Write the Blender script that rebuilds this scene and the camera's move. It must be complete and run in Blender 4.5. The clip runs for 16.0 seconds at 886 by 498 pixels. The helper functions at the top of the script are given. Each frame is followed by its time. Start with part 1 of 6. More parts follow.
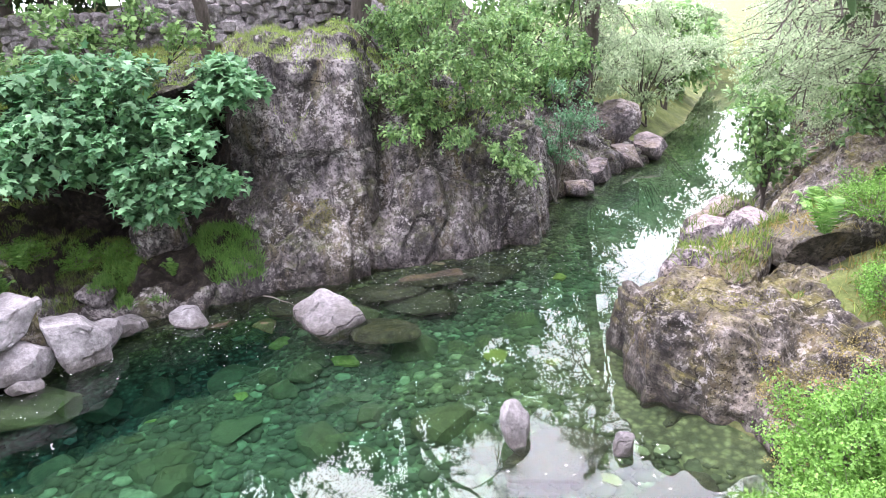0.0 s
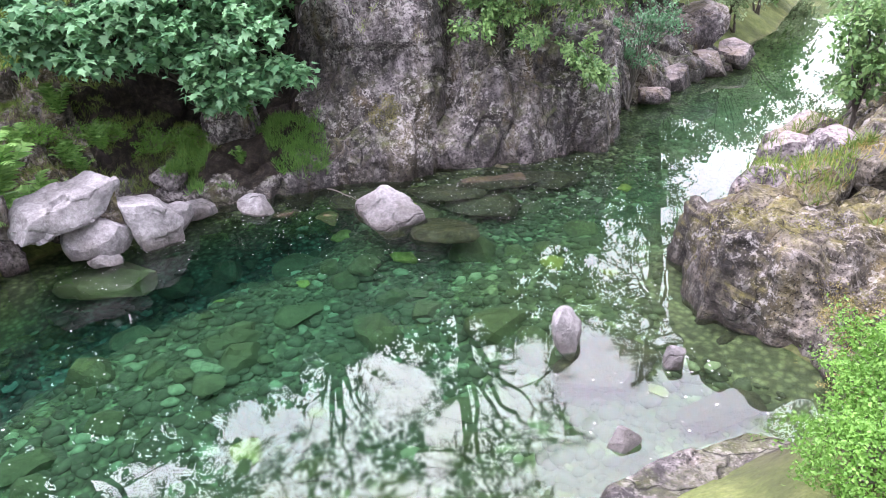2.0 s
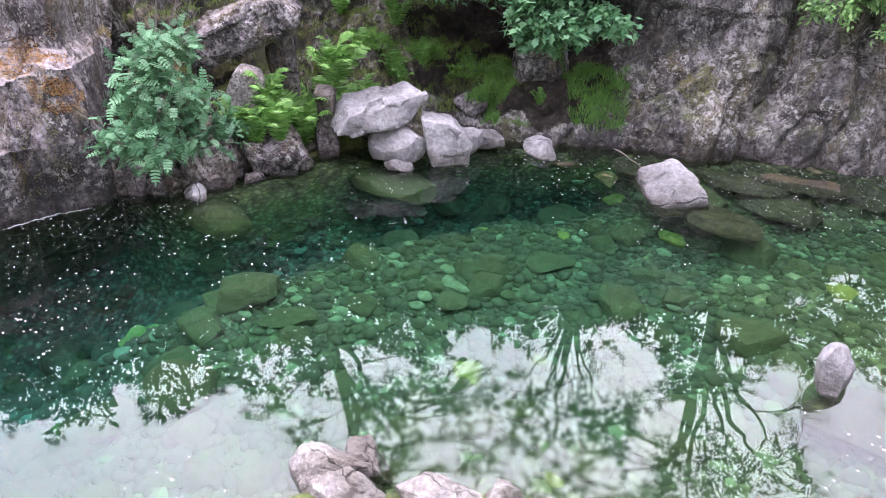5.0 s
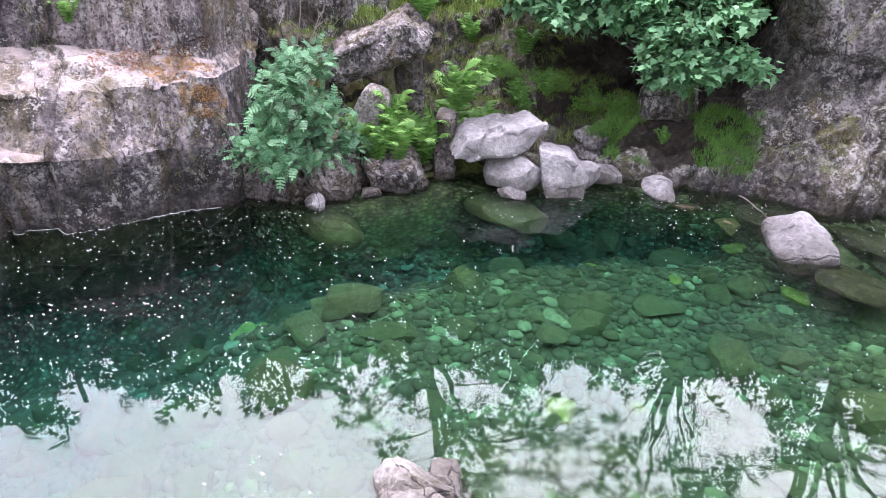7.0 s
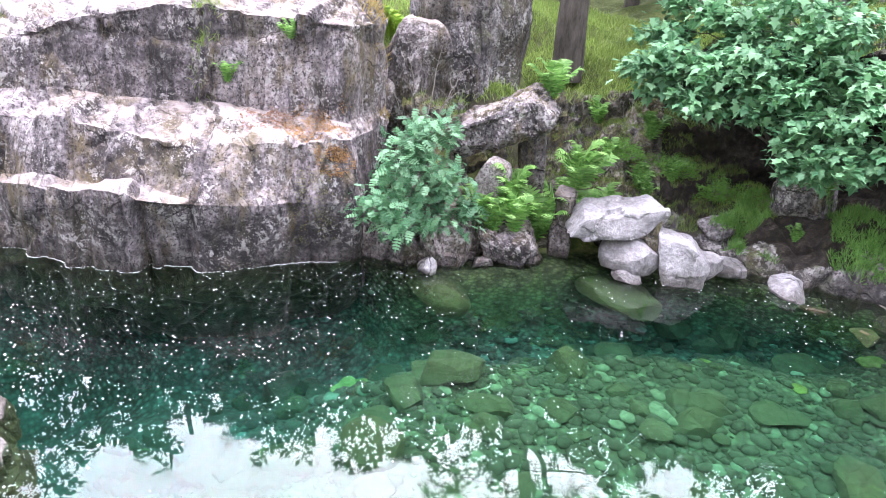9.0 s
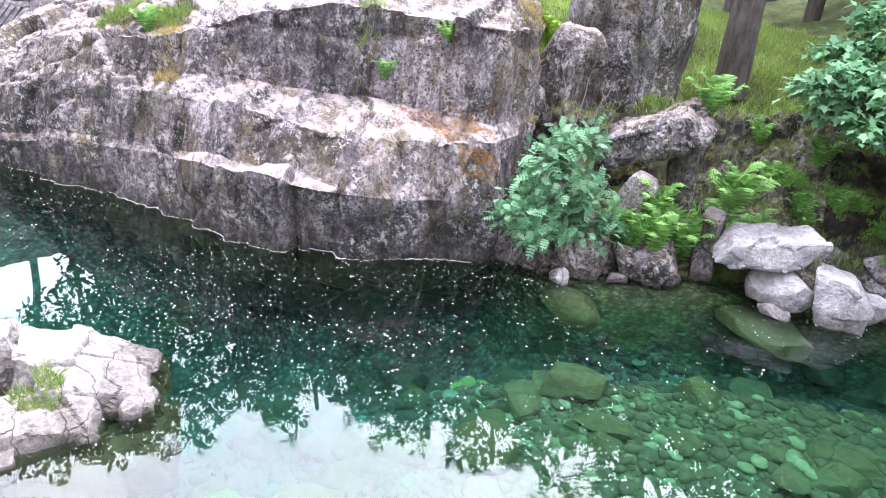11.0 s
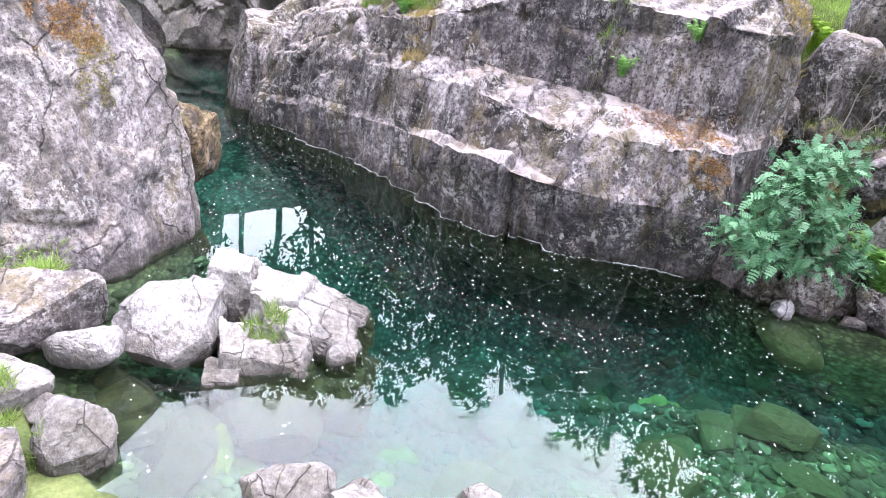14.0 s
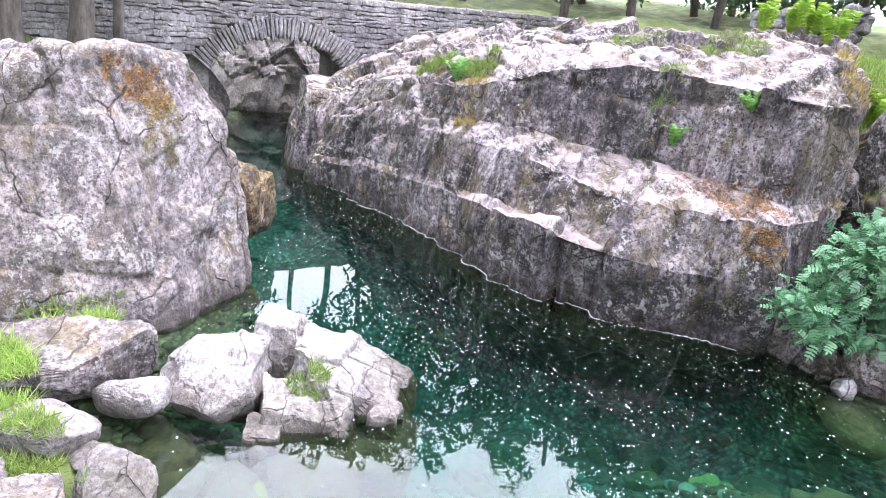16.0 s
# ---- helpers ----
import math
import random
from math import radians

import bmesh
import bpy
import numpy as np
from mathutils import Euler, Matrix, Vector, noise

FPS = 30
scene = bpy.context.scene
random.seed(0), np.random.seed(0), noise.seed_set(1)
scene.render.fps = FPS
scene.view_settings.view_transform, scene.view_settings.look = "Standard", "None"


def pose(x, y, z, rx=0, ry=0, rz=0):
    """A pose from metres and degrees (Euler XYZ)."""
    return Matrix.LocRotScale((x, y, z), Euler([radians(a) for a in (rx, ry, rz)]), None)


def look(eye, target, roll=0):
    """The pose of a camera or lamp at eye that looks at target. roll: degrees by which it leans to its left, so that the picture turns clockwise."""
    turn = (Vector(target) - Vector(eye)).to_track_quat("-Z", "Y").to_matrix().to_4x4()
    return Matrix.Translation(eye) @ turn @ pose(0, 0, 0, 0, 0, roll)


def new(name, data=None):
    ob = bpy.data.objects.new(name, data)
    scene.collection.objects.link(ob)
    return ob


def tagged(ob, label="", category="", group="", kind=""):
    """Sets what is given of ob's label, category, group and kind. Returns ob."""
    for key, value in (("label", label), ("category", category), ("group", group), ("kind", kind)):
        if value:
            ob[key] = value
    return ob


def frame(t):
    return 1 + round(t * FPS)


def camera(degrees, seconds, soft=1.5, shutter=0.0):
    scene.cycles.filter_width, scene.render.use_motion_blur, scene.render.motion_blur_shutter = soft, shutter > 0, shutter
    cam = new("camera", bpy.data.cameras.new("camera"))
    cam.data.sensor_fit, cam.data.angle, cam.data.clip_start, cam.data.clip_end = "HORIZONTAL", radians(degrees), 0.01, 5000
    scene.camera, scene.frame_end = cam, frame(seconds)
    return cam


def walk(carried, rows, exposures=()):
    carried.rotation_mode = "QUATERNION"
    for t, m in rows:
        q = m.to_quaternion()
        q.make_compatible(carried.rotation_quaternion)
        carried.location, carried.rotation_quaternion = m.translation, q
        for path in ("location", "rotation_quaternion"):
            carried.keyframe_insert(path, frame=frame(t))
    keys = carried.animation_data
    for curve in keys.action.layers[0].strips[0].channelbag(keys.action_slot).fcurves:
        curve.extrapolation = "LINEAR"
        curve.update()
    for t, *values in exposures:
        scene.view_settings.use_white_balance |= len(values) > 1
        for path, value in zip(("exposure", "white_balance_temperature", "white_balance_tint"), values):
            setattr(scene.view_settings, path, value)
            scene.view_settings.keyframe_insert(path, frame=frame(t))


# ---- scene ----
cam = camera(66.0, 16.0, 0.75)
# The viewer stands on the near bank and turns from downstream round to the bridge.
PATH = [
    (0.0, pose(0, 0, 4.2, 71.00, 3.50, 0.00)),
    (0.5, pose(0, 0, 4.2, 68.83, 2.78, 3.51)),
    (1.0, pose(0, 0, 4.2, 67.22, 2.69, 3.90)),
    (1.5, pose(0, 0, 4.2, 65.38, 2.62, 4.59)),
    (2.0, pose(0, 0, 4.2, 63.07, 2.24, 6.06)),
    (2.5, pose(0, 0, 4.2, 61.32, 1.92, 8.97)),
    (3.0, pose(0, 0, 4.2, 61.00, 0.62, 13.85)),
    (3.5, pose(0, 0, 4.2, 61.12, -0.01, 18.47)),
    (4.0, pose(0, 0, 4.2, 60.10, -0.71, 22.12)),
    (4.5, pose(0, 0, 4.2, 59.96, -1.32, 28.15)),
    (5.0, pose(0, 0, 4.2, 59.35, -1.76, 32.92)),
    (5.2, pose(0, 0, 4.2, 59.13, -1.77, 33.52)),
    (7.3, pose(0, 0, 4.2, 62.08, -2.06, 44.81)),
    (7.5, pose(0, 0, 4.2, 63.22, -1.81, 45.35)),
    (8.0, pose(0, 0, 4.2, 66.43, -2.92, 47.89)),
    (8.5, pose(0, 0, 4.2, 66.44, -3.67, 51.17)),
    (8.7, pose(0, 0, 4.2, 66.37, -3.78, 52.49)),
    (10.8, pose(0, 0, 4.2, 66.92, -4.94, 65.72)),
    (11.0, pose(0, 0, 4.2, 65.93, -4.86, 67.09)),
    (11.5, pose(0, 0, 4.2, 64.12, -5.09, 70.12)),
    (12.0, pose(0, 0, 4.2, 63.76, -5.49, 73.71)),
    (12.5, pose(0, 0, 4.2, 63.26, -5.79, 76.98)),
    (13.0, pose(0, 0, 4.2, 63.53, -5.68, 80.82)),
    (13.5, pose(0, 0, 4.2, 63.68, -5.64, 84.13)),
    (14.0, pose(0, 0, 4.2, 63.46, -5.81, 86.72)),
    (14.5, pose(0, 0, 4.2, 64.24, -5.68, 88.86)),
    (15.0, pose(0, 0, 4.2, 66.02, -6.15, 90.13)),
    (15.5, pose(0, 0, 4.2, 67.46, -5.73, 90.64)),
    (16.0, pose(0, 0, 4.2, 68.25, -5.90, 91.03)),
]
walk(cam, PATH, [(0, -0.89, 6600, 27), (5, -1.04, 6400, 29), (7.4, -0.92, 6400, 27), (8.5, -0.5, 6400, 25), (11, -0.62, 6300, 23), (14, -0.84, 6270, 21), (16, -0.84, 6250, 21)])

# ---- daylight: a bright overcast sky ----
world = bpy.data.worlds.new("overcast_sky")
scene.world = world
world.use_nodes = True
wn, wl = world.node_tree.nodes, world.node_tree.links
sky = wn.new("ShaderNodeTexSky")
sky.sky_type, sky.sun_disc = "NISHITA", False
sky.sun_elevation, sky.sun_rotation = radians(80), radians(-22)
sky.air_density, sky.dust_density = 1.4, 4.0
clouds = wn.new("ShaderNodeTexNoise")
clouds.inputs["Scale"].default_value, clouds.inputs["Detail"].default_value = 2.2, 6
cloud_tone = wn.new("ShaderNodeValToRGB")
cloud_tone.color_ramp.elements[0].position, cloud_tone.color_ramp.elements[0].color = 0.36, (9.2, 9.8, 11.6, 1)
cloud_tone.color_ramp.elements[1].position, cloud_tone.color_ramp.elements[1].color = 0.66, (15.6, 15.9, 17.0, 1)
cover = wn.new("ShaderNodeMix")
cover.data_type = "RGBA"
cover.inputs["Factor"].default_value = 0.8
wl.new(clouds.outputs["Fac"], cloud_tone.inputs["Fac"])
wl.new(sky.outputs["Color"], cover.inputs["A"])
wl.new(cloud_tone.outputs["Color"], cover.inputs["B"])
# an overcast sky is about three times brighter overhead than at the horizon
where = wn.new("ShaderNodeTexCoord")
split = wn.new("ShaderNodeSeparateXYZ")
lift = wn.new("ShaderNodeMapRange")
lift.inputs["From Min"].default_value, lift.inputs["From Max"].default_value = 0.0, 0.85
lift.inputs["To Min"].default_value, lift.inputs["To Max"].default_value = 0.62, 1.35
brighter = wn.new("ShaderNodeMix")
brighter.data_type, brighter.blend_type = "RGBA", "MULTIPLY"
brighter.inputs["Factor"].default_value = 1.0
wl.new(where.outputs["Generated"], split.inputs["Vector"])
wl.new(split.outputs["Z"], lift.inputs["Value"])
wl.new(cover.outputs["Result"], brighter.inputs["A"])
# far-bank sky raised to brighten reflections, the rest dimmed to darken rock faces
side = wn.new("ShaderNodeVectorMath")
side.operation = "DOT_PRODUCT"
side.inputs[1].default_value = (-0.70, 0.62, 0.35)
wl.new(where.outputs["Generated"], side.inputs[0])
glow = wn.new("ShaderNodeMapRange")
glow.inputs["From Min"].default_value, glow.inputs["From Max"].default_value = -0.8, 0.9
glow.inputs["To Min"].default_value, glow.inputs["To Max"].default_value = 0.28, 2.9
wl.new(side.outputs["Value"], glow.inputs["Value"])
both = wn.new("ShaderNodeMath")
both.operation = "MULTIPLY"
wl.new(lift.outputs["Result"], both.inputs[0])
wl.new(glow.outputs["Result"], both.inputs[1])
wl.new(both.outputs[0], brighter.inputs["B"])
wl.new(brighter.outputs["Result"], wn["Background"].inputs["Color"])
wn["Background"].inputs["Strength"].default_value = 0.48

sun_data = bpy.data.lights.new("sun", "SUN")
sun_data.energy, sun_data.angle, sun_data.color = 2.4, radians(22), (1.0, 0.97, 0.93)
sun = new("sun", sun_data)
sun.matrix_world = look((-2, 5, 30), (0, 0, 0))

# ---- materials ----


def material(name):
    m = bpy.data.materials.new(name)
    m.use_nodes = True
    return m, m.node_tree.nodes, m.node_tree.links, m.node_tree.nodes["Principled BSDF"]


def tex(nodes, links, kind, scale, detail=6, rough=0.6, stretch=None):
    """A noise or cell texture in world metres, sometimes stretched."""
    pos = nodes.new("ShaderNodeNewGeometry")
    out = pos.outputs["Position"]
    if stretch:
        mp = nodes.new("ShaderNodeMapping")
        mp.inputs["Scale"].default_value = stretch[:3]
        mp.inputs["Rotation"].default_value = [radians(a) for a in stretch[3:]]
        links.new(out, mp.inputs["Vector"])
        out = mp.outputs["Vector"]
    n = nodes.new("ShaderNodeTexNoise" if kind == "noise" else "ShaderNodeTexVoronoi")
    n.inputs["Scale"].default_value = scale
    if kind == "noise":
        n.inputs["Detail"].default_value, n.inputs["Roughness"].default_value = detail, rough
    elif kind == "edge":
        n.feature = "DISTANCE_TO_EDGE"
    links.new(out, n.inputs["Vector"])
    return n.outputs["Distance"] if kind != "noise" else n.outputs["Fac"]


def ramp(nodes, links, fac, *stops):
    r = nodes.new("ShaderNodeValToRGB")
    e = r.color_ramp.elements
    while len(e) < len(stops):
        e.new(0.5)
    for el, (p, c) in zip(e, stops):
        el.position, el.color = p, (*c, 1) if len(c) == 3 else (c[0], c[0], c[0], 1)
    links.new(fac, r.inputs["Fac"])
    return r.outputs["Color"]


def mix(nodes, links, fac, a, b, blend="MIX"):
    m = nodes.new("ShaderNodeMix")
    m.data_type, m.blend_type = "RGBA", blend
    for sock, v in ((m.inputs["Factor"], fac), (m.inputs["A"], a), (m.inputs["B"], b)):
        if isinstance(v, (int, float)):
            sock.default_value = v
        elif isinstance(v, tuple):
            sock.default_value = (*v, 1)
        else:
            links.new(v, sock)
    return m.outputs["Result"]


def math_node(nodes, links, op, a, b=0.0):
    m = nodes.new("ShaderNodeMath")
    m.operation = op
    m.use_clamp = True
    for sock, v in ((m.inputs[0], a), (m.inputs[1], b)):
        if isinstance(v, (int, float)):
            sock.default_value = v
        else:
            links.new(v, sock)
    return m.outputs[0]


def bump(nodes, links, bsdf, height, strength, distance):
    b = nodes.new("ShaderNodeBump")
    b.inputs["Strength"].default_value, b.inputs["Distance"].default_value = strength, distance
    links.new(height, b.inputs["Height"])
    links.new(b.outputs["Normal"], bsdf.inputs["Normal"])


def upward(nodes, links, low, high):
    """How far a face looks up, from low to high."""
    geo = nodes.new("ShaderNodeNewGeometry")
    sep = nodes.new("ShaderNodeSeparateXYZ")
    links.new(geo.outputs["Normal"], sep.inputs["Vector"])
    mr = nodes.new("ShaderNodeMapRange")
    mr.inputs["From Min"].default_value, mr.inputs["From Max"].default_value = low, high
    links.new(sep.outputs["Z"], mr.inputs["Value"])
    return mr.outputs["Result"]


def depth_tint(nodes, links, z):
    """Painted light loss by depth: brown shallows, green bed, dark teal in the trough."""
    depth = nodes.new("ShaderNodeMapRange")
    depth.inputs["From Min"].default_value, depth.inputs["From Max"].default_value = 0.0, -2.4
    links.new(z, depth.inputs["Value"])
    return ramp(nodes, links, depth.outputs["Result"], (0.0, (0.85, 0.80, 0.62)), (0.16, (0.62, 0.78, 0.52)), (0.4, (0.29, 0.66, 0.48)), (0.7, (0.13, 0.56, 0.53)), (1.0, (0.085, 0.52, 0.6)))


def rock_material(name, dark, mid, light, lichen=0.5, moss=0.0, moss_colour=(0.14, 0.13, 0.02), bands=(1, 1, 1, 0, 0, 0), wear=1.0, worn_lit=0.0, cracks=0.0):
    m, n, l, b = material(name)
    base = ramp(n, l, tex(n, l, "noise", 0.8, 9, 0.66, bands), (0.36, dark), (0.49, mid), (0.64, light))
    broad = ramp(n, l, tex(n, l, "noise", 0.33, 3, 0.5), (0.36, (0.72,)), (0.64, (1.22,)))
    col = mix(n, l, 1.0, base, broad, "MULTIPLY")
    grain = ramp(n, l, tex(n, l, "noise", 15, 7, 0.7), (0.38, (0.28,)), (0.5, (0.95,)), (0.62, (1.75,)))
    col = mix(n, l, 0.3 + 0.5 * wear, col, grain, "MULTIPLY")
    patchy = ramp(n, l, tex(n, l, "noise", 4.5, 6, 0.7), (0.38, (0.62,)), (0.62, (1.32,)))
    col = mix(n, l, wear, col, patchy, "MULTIPLY")
    streak = ramp(n, l, tex(n, l, "noise", 2.0, 8, 0.68, (1.6, 1.6, 0.3, 0, 0, 0)), (0.46, (0.0,)), (0.60, (0.85 * wear,)))
    col = mix(n, l, streak, col, tuple(c * 0.5 for c in dark))
    wash = ramp(n, l, tex(n, l, "noise", 0.9, 7, 0.7, (1, 1, 0.3, 0, 0, 0)), (0.50, (0.0,)), (0.66, (0.6 * wear,)))
    col = mix(n, l, wash, col, (0.115, 0.10, 0.05))
    ochre = ramp(n, l, tex(n, l, "noise", 1.6, 6, 0.7, (1.6, 1.6, 0.6, 0, 0, 0)), (0.55, (0.0,)), (0.68, (0.5 * wear,)))
    col = mix(n, l, ochre, col, (0.17, 0.13, 0.05))
    # lichen grows in colonies, with bare rock between them
    where = ramp(n, l, tex(n, l, "noise", 1.3, 4, 0.6), (0.43, (0.1,)), (0.57, (1.0,)))
    spots = ramp(n, l, tex(n, l, "noise", 9, 6, 0.72), (0.535, (0.0,)), (0.565, (lichen,)))
    col = mix(n, l, math_node(n, l, "MULTIPLY", spots, where), col, (0.40, 0.385, 0.37))
    fleck = ramp(n, l, tex(n, l, "noise", 38, 3, 0.6), (0.60, (0.0,)), (0.63, (lichen * 0.7,)))
    col = mix(n, l, math_node(n, l, "MULTIPLY", fleck, where), col, (0.52, 0.50, 0.47))
    pits = ramp(n, l, tex(n, l, "noise", 26, 4, 0.65), (0.56, (0.0,)), (0.60, (0.85 * wear,)))
    col = mix(n, l, pits, col, tuple(c * 0.35 for c in dark))
    if worn_lit:
        # upward faces paler: rubbed by feet and rain, with top light painted in
        pale = ramp(n, l, tex(n, l, "noise", 2.2, 8, 0.7), (0.36, (0.0,)), (0.55, (worn_lit,)))
        pale = math_node(n, l, "MULTIPLY", pale, upward(n, l, 0.7, 0.92))
        col = mix(n, l, pale, col, (0.41, 0.35, 0.345))
    if moss:
        where = ramp(n, l, tex(n, l, "noise", 1.7, 6, 0.7), (0.46, (0.0,)), (0.60, (1.0,)))
        where = math_node(n, l, "MULTIPLY", where, upward(n, l, 0.1, 0.75))
        where = math_node(n, l, "MULTIPLY", where, moss)
        mcol = ramp(n, l, tex(n, l, "noise", 14, 4, 0.6), (0.3, tuple(c * 0.4 for c in moss_colour)), (0.7, tuple(c * 1.7 for c in moss_colour)))
        col = mix(n, l, where, col, mcol)
    geo = n.new("ShaderNodeNewGeometry")
    sep = n.new("ShaderNodeSeparateXYZ")
    l.new(geo.outputs["Position"], sep.inputs["Vector"])
    if cracks:
        # narrow wandering cracks, sunk into the surface
        wander = n.new("ShaderNodeTexNoise")
        wander.inputs["Scale"].default_value, wander.inputs["Detail"].default_value = 5.0, 7
        l.new(geo.outputs["Position"], wander.inputs["Vector"])
        shift = n.new("ShaderNodeVectorMath")
        shift.operation = "MULTIPLY_ADD"
        shift.inputs[1].default_value = (0.2, 0.2, 0.2)
        l.new(wander.outputs["Color"], shift.inputs[0])
        l.new(geo.outputs["Position"], shift.inputs[2])
        slant = n.new("ShaderNodeMapping")
        slant.inputs["Rotation"].default_value, slant.inputs["Scale"].default_value = (0.3, 0.4, 0.6), (1, 2.6, 1.2)
        l.new(shift.outputs[0], slant.inputs["Vector"])
        cell = n.new("ShaderNodeTexVoronoi")
        cell.feature = "DISTANCE_TO_EDGE"
        cell.inputs["Scale"].default_value = cracks
        l.new(slant.outputs[0], cell.inputs["Vector"])
        gap = ramp(n, l, cell.outputs["Distance"], (0.002, (1.0,)), (0.013, (0.0,)))
        gap = math_node(n, l, "MULTIPLY", gap, ramp(n, l, tex(n, l, "noise", 1.7, 4, 0.6), (0.45, (0.0,)), (0.54, (1.0,))))
        col = mix(n, l, math_node(n, l, "MULTIPLY", gap, 0.7), col, tuple(c * 0.25 for c in dark))
    # ragged damp stain along the water, undercut shade painted in; brown-green algae below it
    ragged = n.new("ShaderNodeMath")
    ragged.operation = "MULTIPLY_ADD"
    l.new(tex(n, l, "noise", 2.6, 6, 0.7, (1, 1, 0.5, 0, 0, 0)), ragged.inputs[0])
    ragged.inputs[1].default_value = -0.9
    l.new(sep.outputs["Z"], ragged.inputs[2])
    damp_shade = n.new("ShaderNodeMapRange")
    damp_shade.inputs["From Min"].default_value, damp_shade.inputs["From Max"].default_value = -0.12, -0.42
    l.new(ragged.outputs[0], damp_shade.inputs["Value"])
    col = mix(n, l, damp_shade.outputs["Result"], col, mix(n, l, 1.0, col, (0.42, 0.40, 0.37), "MULTIPLY"))
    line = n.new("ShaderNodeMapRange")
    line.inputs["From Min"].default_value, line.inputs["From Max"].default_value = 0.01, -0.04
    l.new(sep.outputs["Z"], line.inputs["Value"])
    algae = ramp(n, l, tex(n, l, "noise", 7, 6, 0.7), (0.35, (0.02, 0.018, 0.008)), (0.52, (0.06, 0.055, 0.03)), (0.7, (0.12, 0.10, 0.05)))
    # light lost in deep water, painted over the algae
    algae = mix(n, l, 1.0, algae, depth_tint(n, l, sep.outputs["Z"]), "MULTIPLY")
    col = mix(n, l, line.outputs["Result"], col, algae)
    l.new(col, b.inputs["Base Color"])
    l.new(ramp(n, l, damp_shade.outputs["Result"], (0.0, (0.88,)), (1.0, (0.5,))), b.inputs["Roughness"])
    h = mix(n, l, 0.35, tex(n, l, "noise", 5, 9, 0.66), tex(n, l, "noise", 30, 6, 0.66))
    if cracks:
        h = mix(n, l, gap, h, (0.0, 0.0, 0.0))
    bump(n, l, b, h, 0.9, 0.07)
    return m


ROCK = rock_material("grey_volcanic_rock", (0.036, 0.031, 0.033), (0.142, 0.124, 0.130), (0.315, 0.277, 0.287), 0.8, 0.3, (0.15, 0.11, 0.03), worn_lit=0.6, cracks=0.9)
FACE = rock_material("weathered_cliff_rock", (0.036, 0.032, 0.032), (0.148, 0.135, 0.135), (0.335, 0.308, 0.31), 0.95, 0.6, (0.07, 0.09, 0.02), cracks=0.8)
PALE = rock_material("pale_washed_rock", (0.17, 0.166, 0.170), (0.28, 0.272, 0.278), (0.39, 0.378, 0.385), 0.15, 0.0, wear=0.15, cracks=0.5)
ISLAND = rock_material("pale_cracked_rock", (0.165, 0.153, 0.145), (0.30, 0.278, 0.268), (0.42, 0.394, 0.38), 0.3, 0.2, (0.13, 0.10, 0.03), wear=0.45, cracks=1.3)
MOSSY = rock_material("mossy_bank_rock", (0.030, 0.026, 0.022), (0.095, 0.083, 0.07), (0.23, 0.205, 0.18), 0.6, 0.6, (0.13, 0.12, 0.025), cracks=1.1)
TALL = rock_material("pinkish_lichened_rock", (0.12, 0.104, 0.103), (0.285, 0.25, 0.249), (0.44, 0.39, 0.388), 0.75, 0.3, (0.20, 0.15, 0.05), wear=0.85, cracks=0.55)
WET = rock_material("brown_wet_rock", (0.045, 0.03, 0.018), (0.12, 0.08, 0.04), (0.26, 0.19, 0.11), 0.4, 0.4)


def leaf_material(name, dark, light, through_light=0.35):
    m, n, l, b = material(name)
    geo = n.new("ShaderNodeNewGeometry")
    tint = ramp(n, l, geo.outputs["Random Per Island"], (0.0, dark), (1.0, light))
    patch = ramp(n, l, tex(n, l, "noise", 1.6, 3, 0.5), (0.3, (0.75,)), (0.7, (1.2,)))
    col = mix(n, l, 1.0, tint, patch, "MULTIPLY")
    l.new(col, b.inputs["Base Color"])
    b.inputs["Roughness"].default_value = 0.55
    tr = n.new("ShaderNodeBsdfTranslucent")
    l.new(col, tr.inputs["Color"])
    mx = n.new("ShaderNodeMixShader")
    mx.inputs[0].default_value = through_light
    l.new(b.outputs[0], mx.inputs[1])
    l.new(tr.outputs[0], mx.inputs[2])
    l.new(mx.outputs[0], n["Material Output"].inputs["Surface"])
    return m


SYCAMORE = leaf_material("sycamore_leaf", (0.08, 0.24, 0.11), (0.27, 0.52, 0.27))
OAK = leaf_material("oak_leaf", (0.10, 0.23, 0.08), (0.30, 0.50, 0.18))
ASH = leaf_material("ash_leaf", (0.03, 0.07, 0.025), (0.08, 0.15, 0.05))
LARCH = leaf_material("larch_needles", (0.25, 0.36, 0.20), (0.50, 0.62, 0.40), 0.55)
ROWAN = leaf_material("rowan_leaf", (0.06, 0.19, 0.09), (0.19, 0.40, 0.21))
FERN = leaf_material("fern_frond", (0.08, 0.22, 0.04), (0.24, 0.46, 0.12))
BRACKEN = leaf_material("bright_bracken", (0.18, 0.36, 0.03), (0.36, 0.55, 0.06))
BILBERRY = leaf_material("bilberry_leaf", (0.08, 0.22, 0.03), (0.20, 0.42, 0.08))
GRASS = leaf_material("grass_blades", (0.09, 0.18, 0.03), (0.27, 0.36, 0.09))
DRY = leaf_material("dry_grass", (0.25, 0.19, 0.06), (0.46, 0.37, 0.13))


def bark_material(name, dark, light):
    m, n, l, b = material(name)
    l.new(ramp(n, l, tex(n, l, "noise", 9, 8, 0.7, (1, 1, 0.3, 0, 0, 0)), (0.3, dark), (0.7, light)), b.inputs["Base Color"])
    b.inputs["Roughness"].default_value = 0.9
    bump(n, l, b, tex(n, l, "noise", 16, 8, 0.7, (1, 1, 0.25, 0, 0, 0)), 0.8, 0.03)
    return m


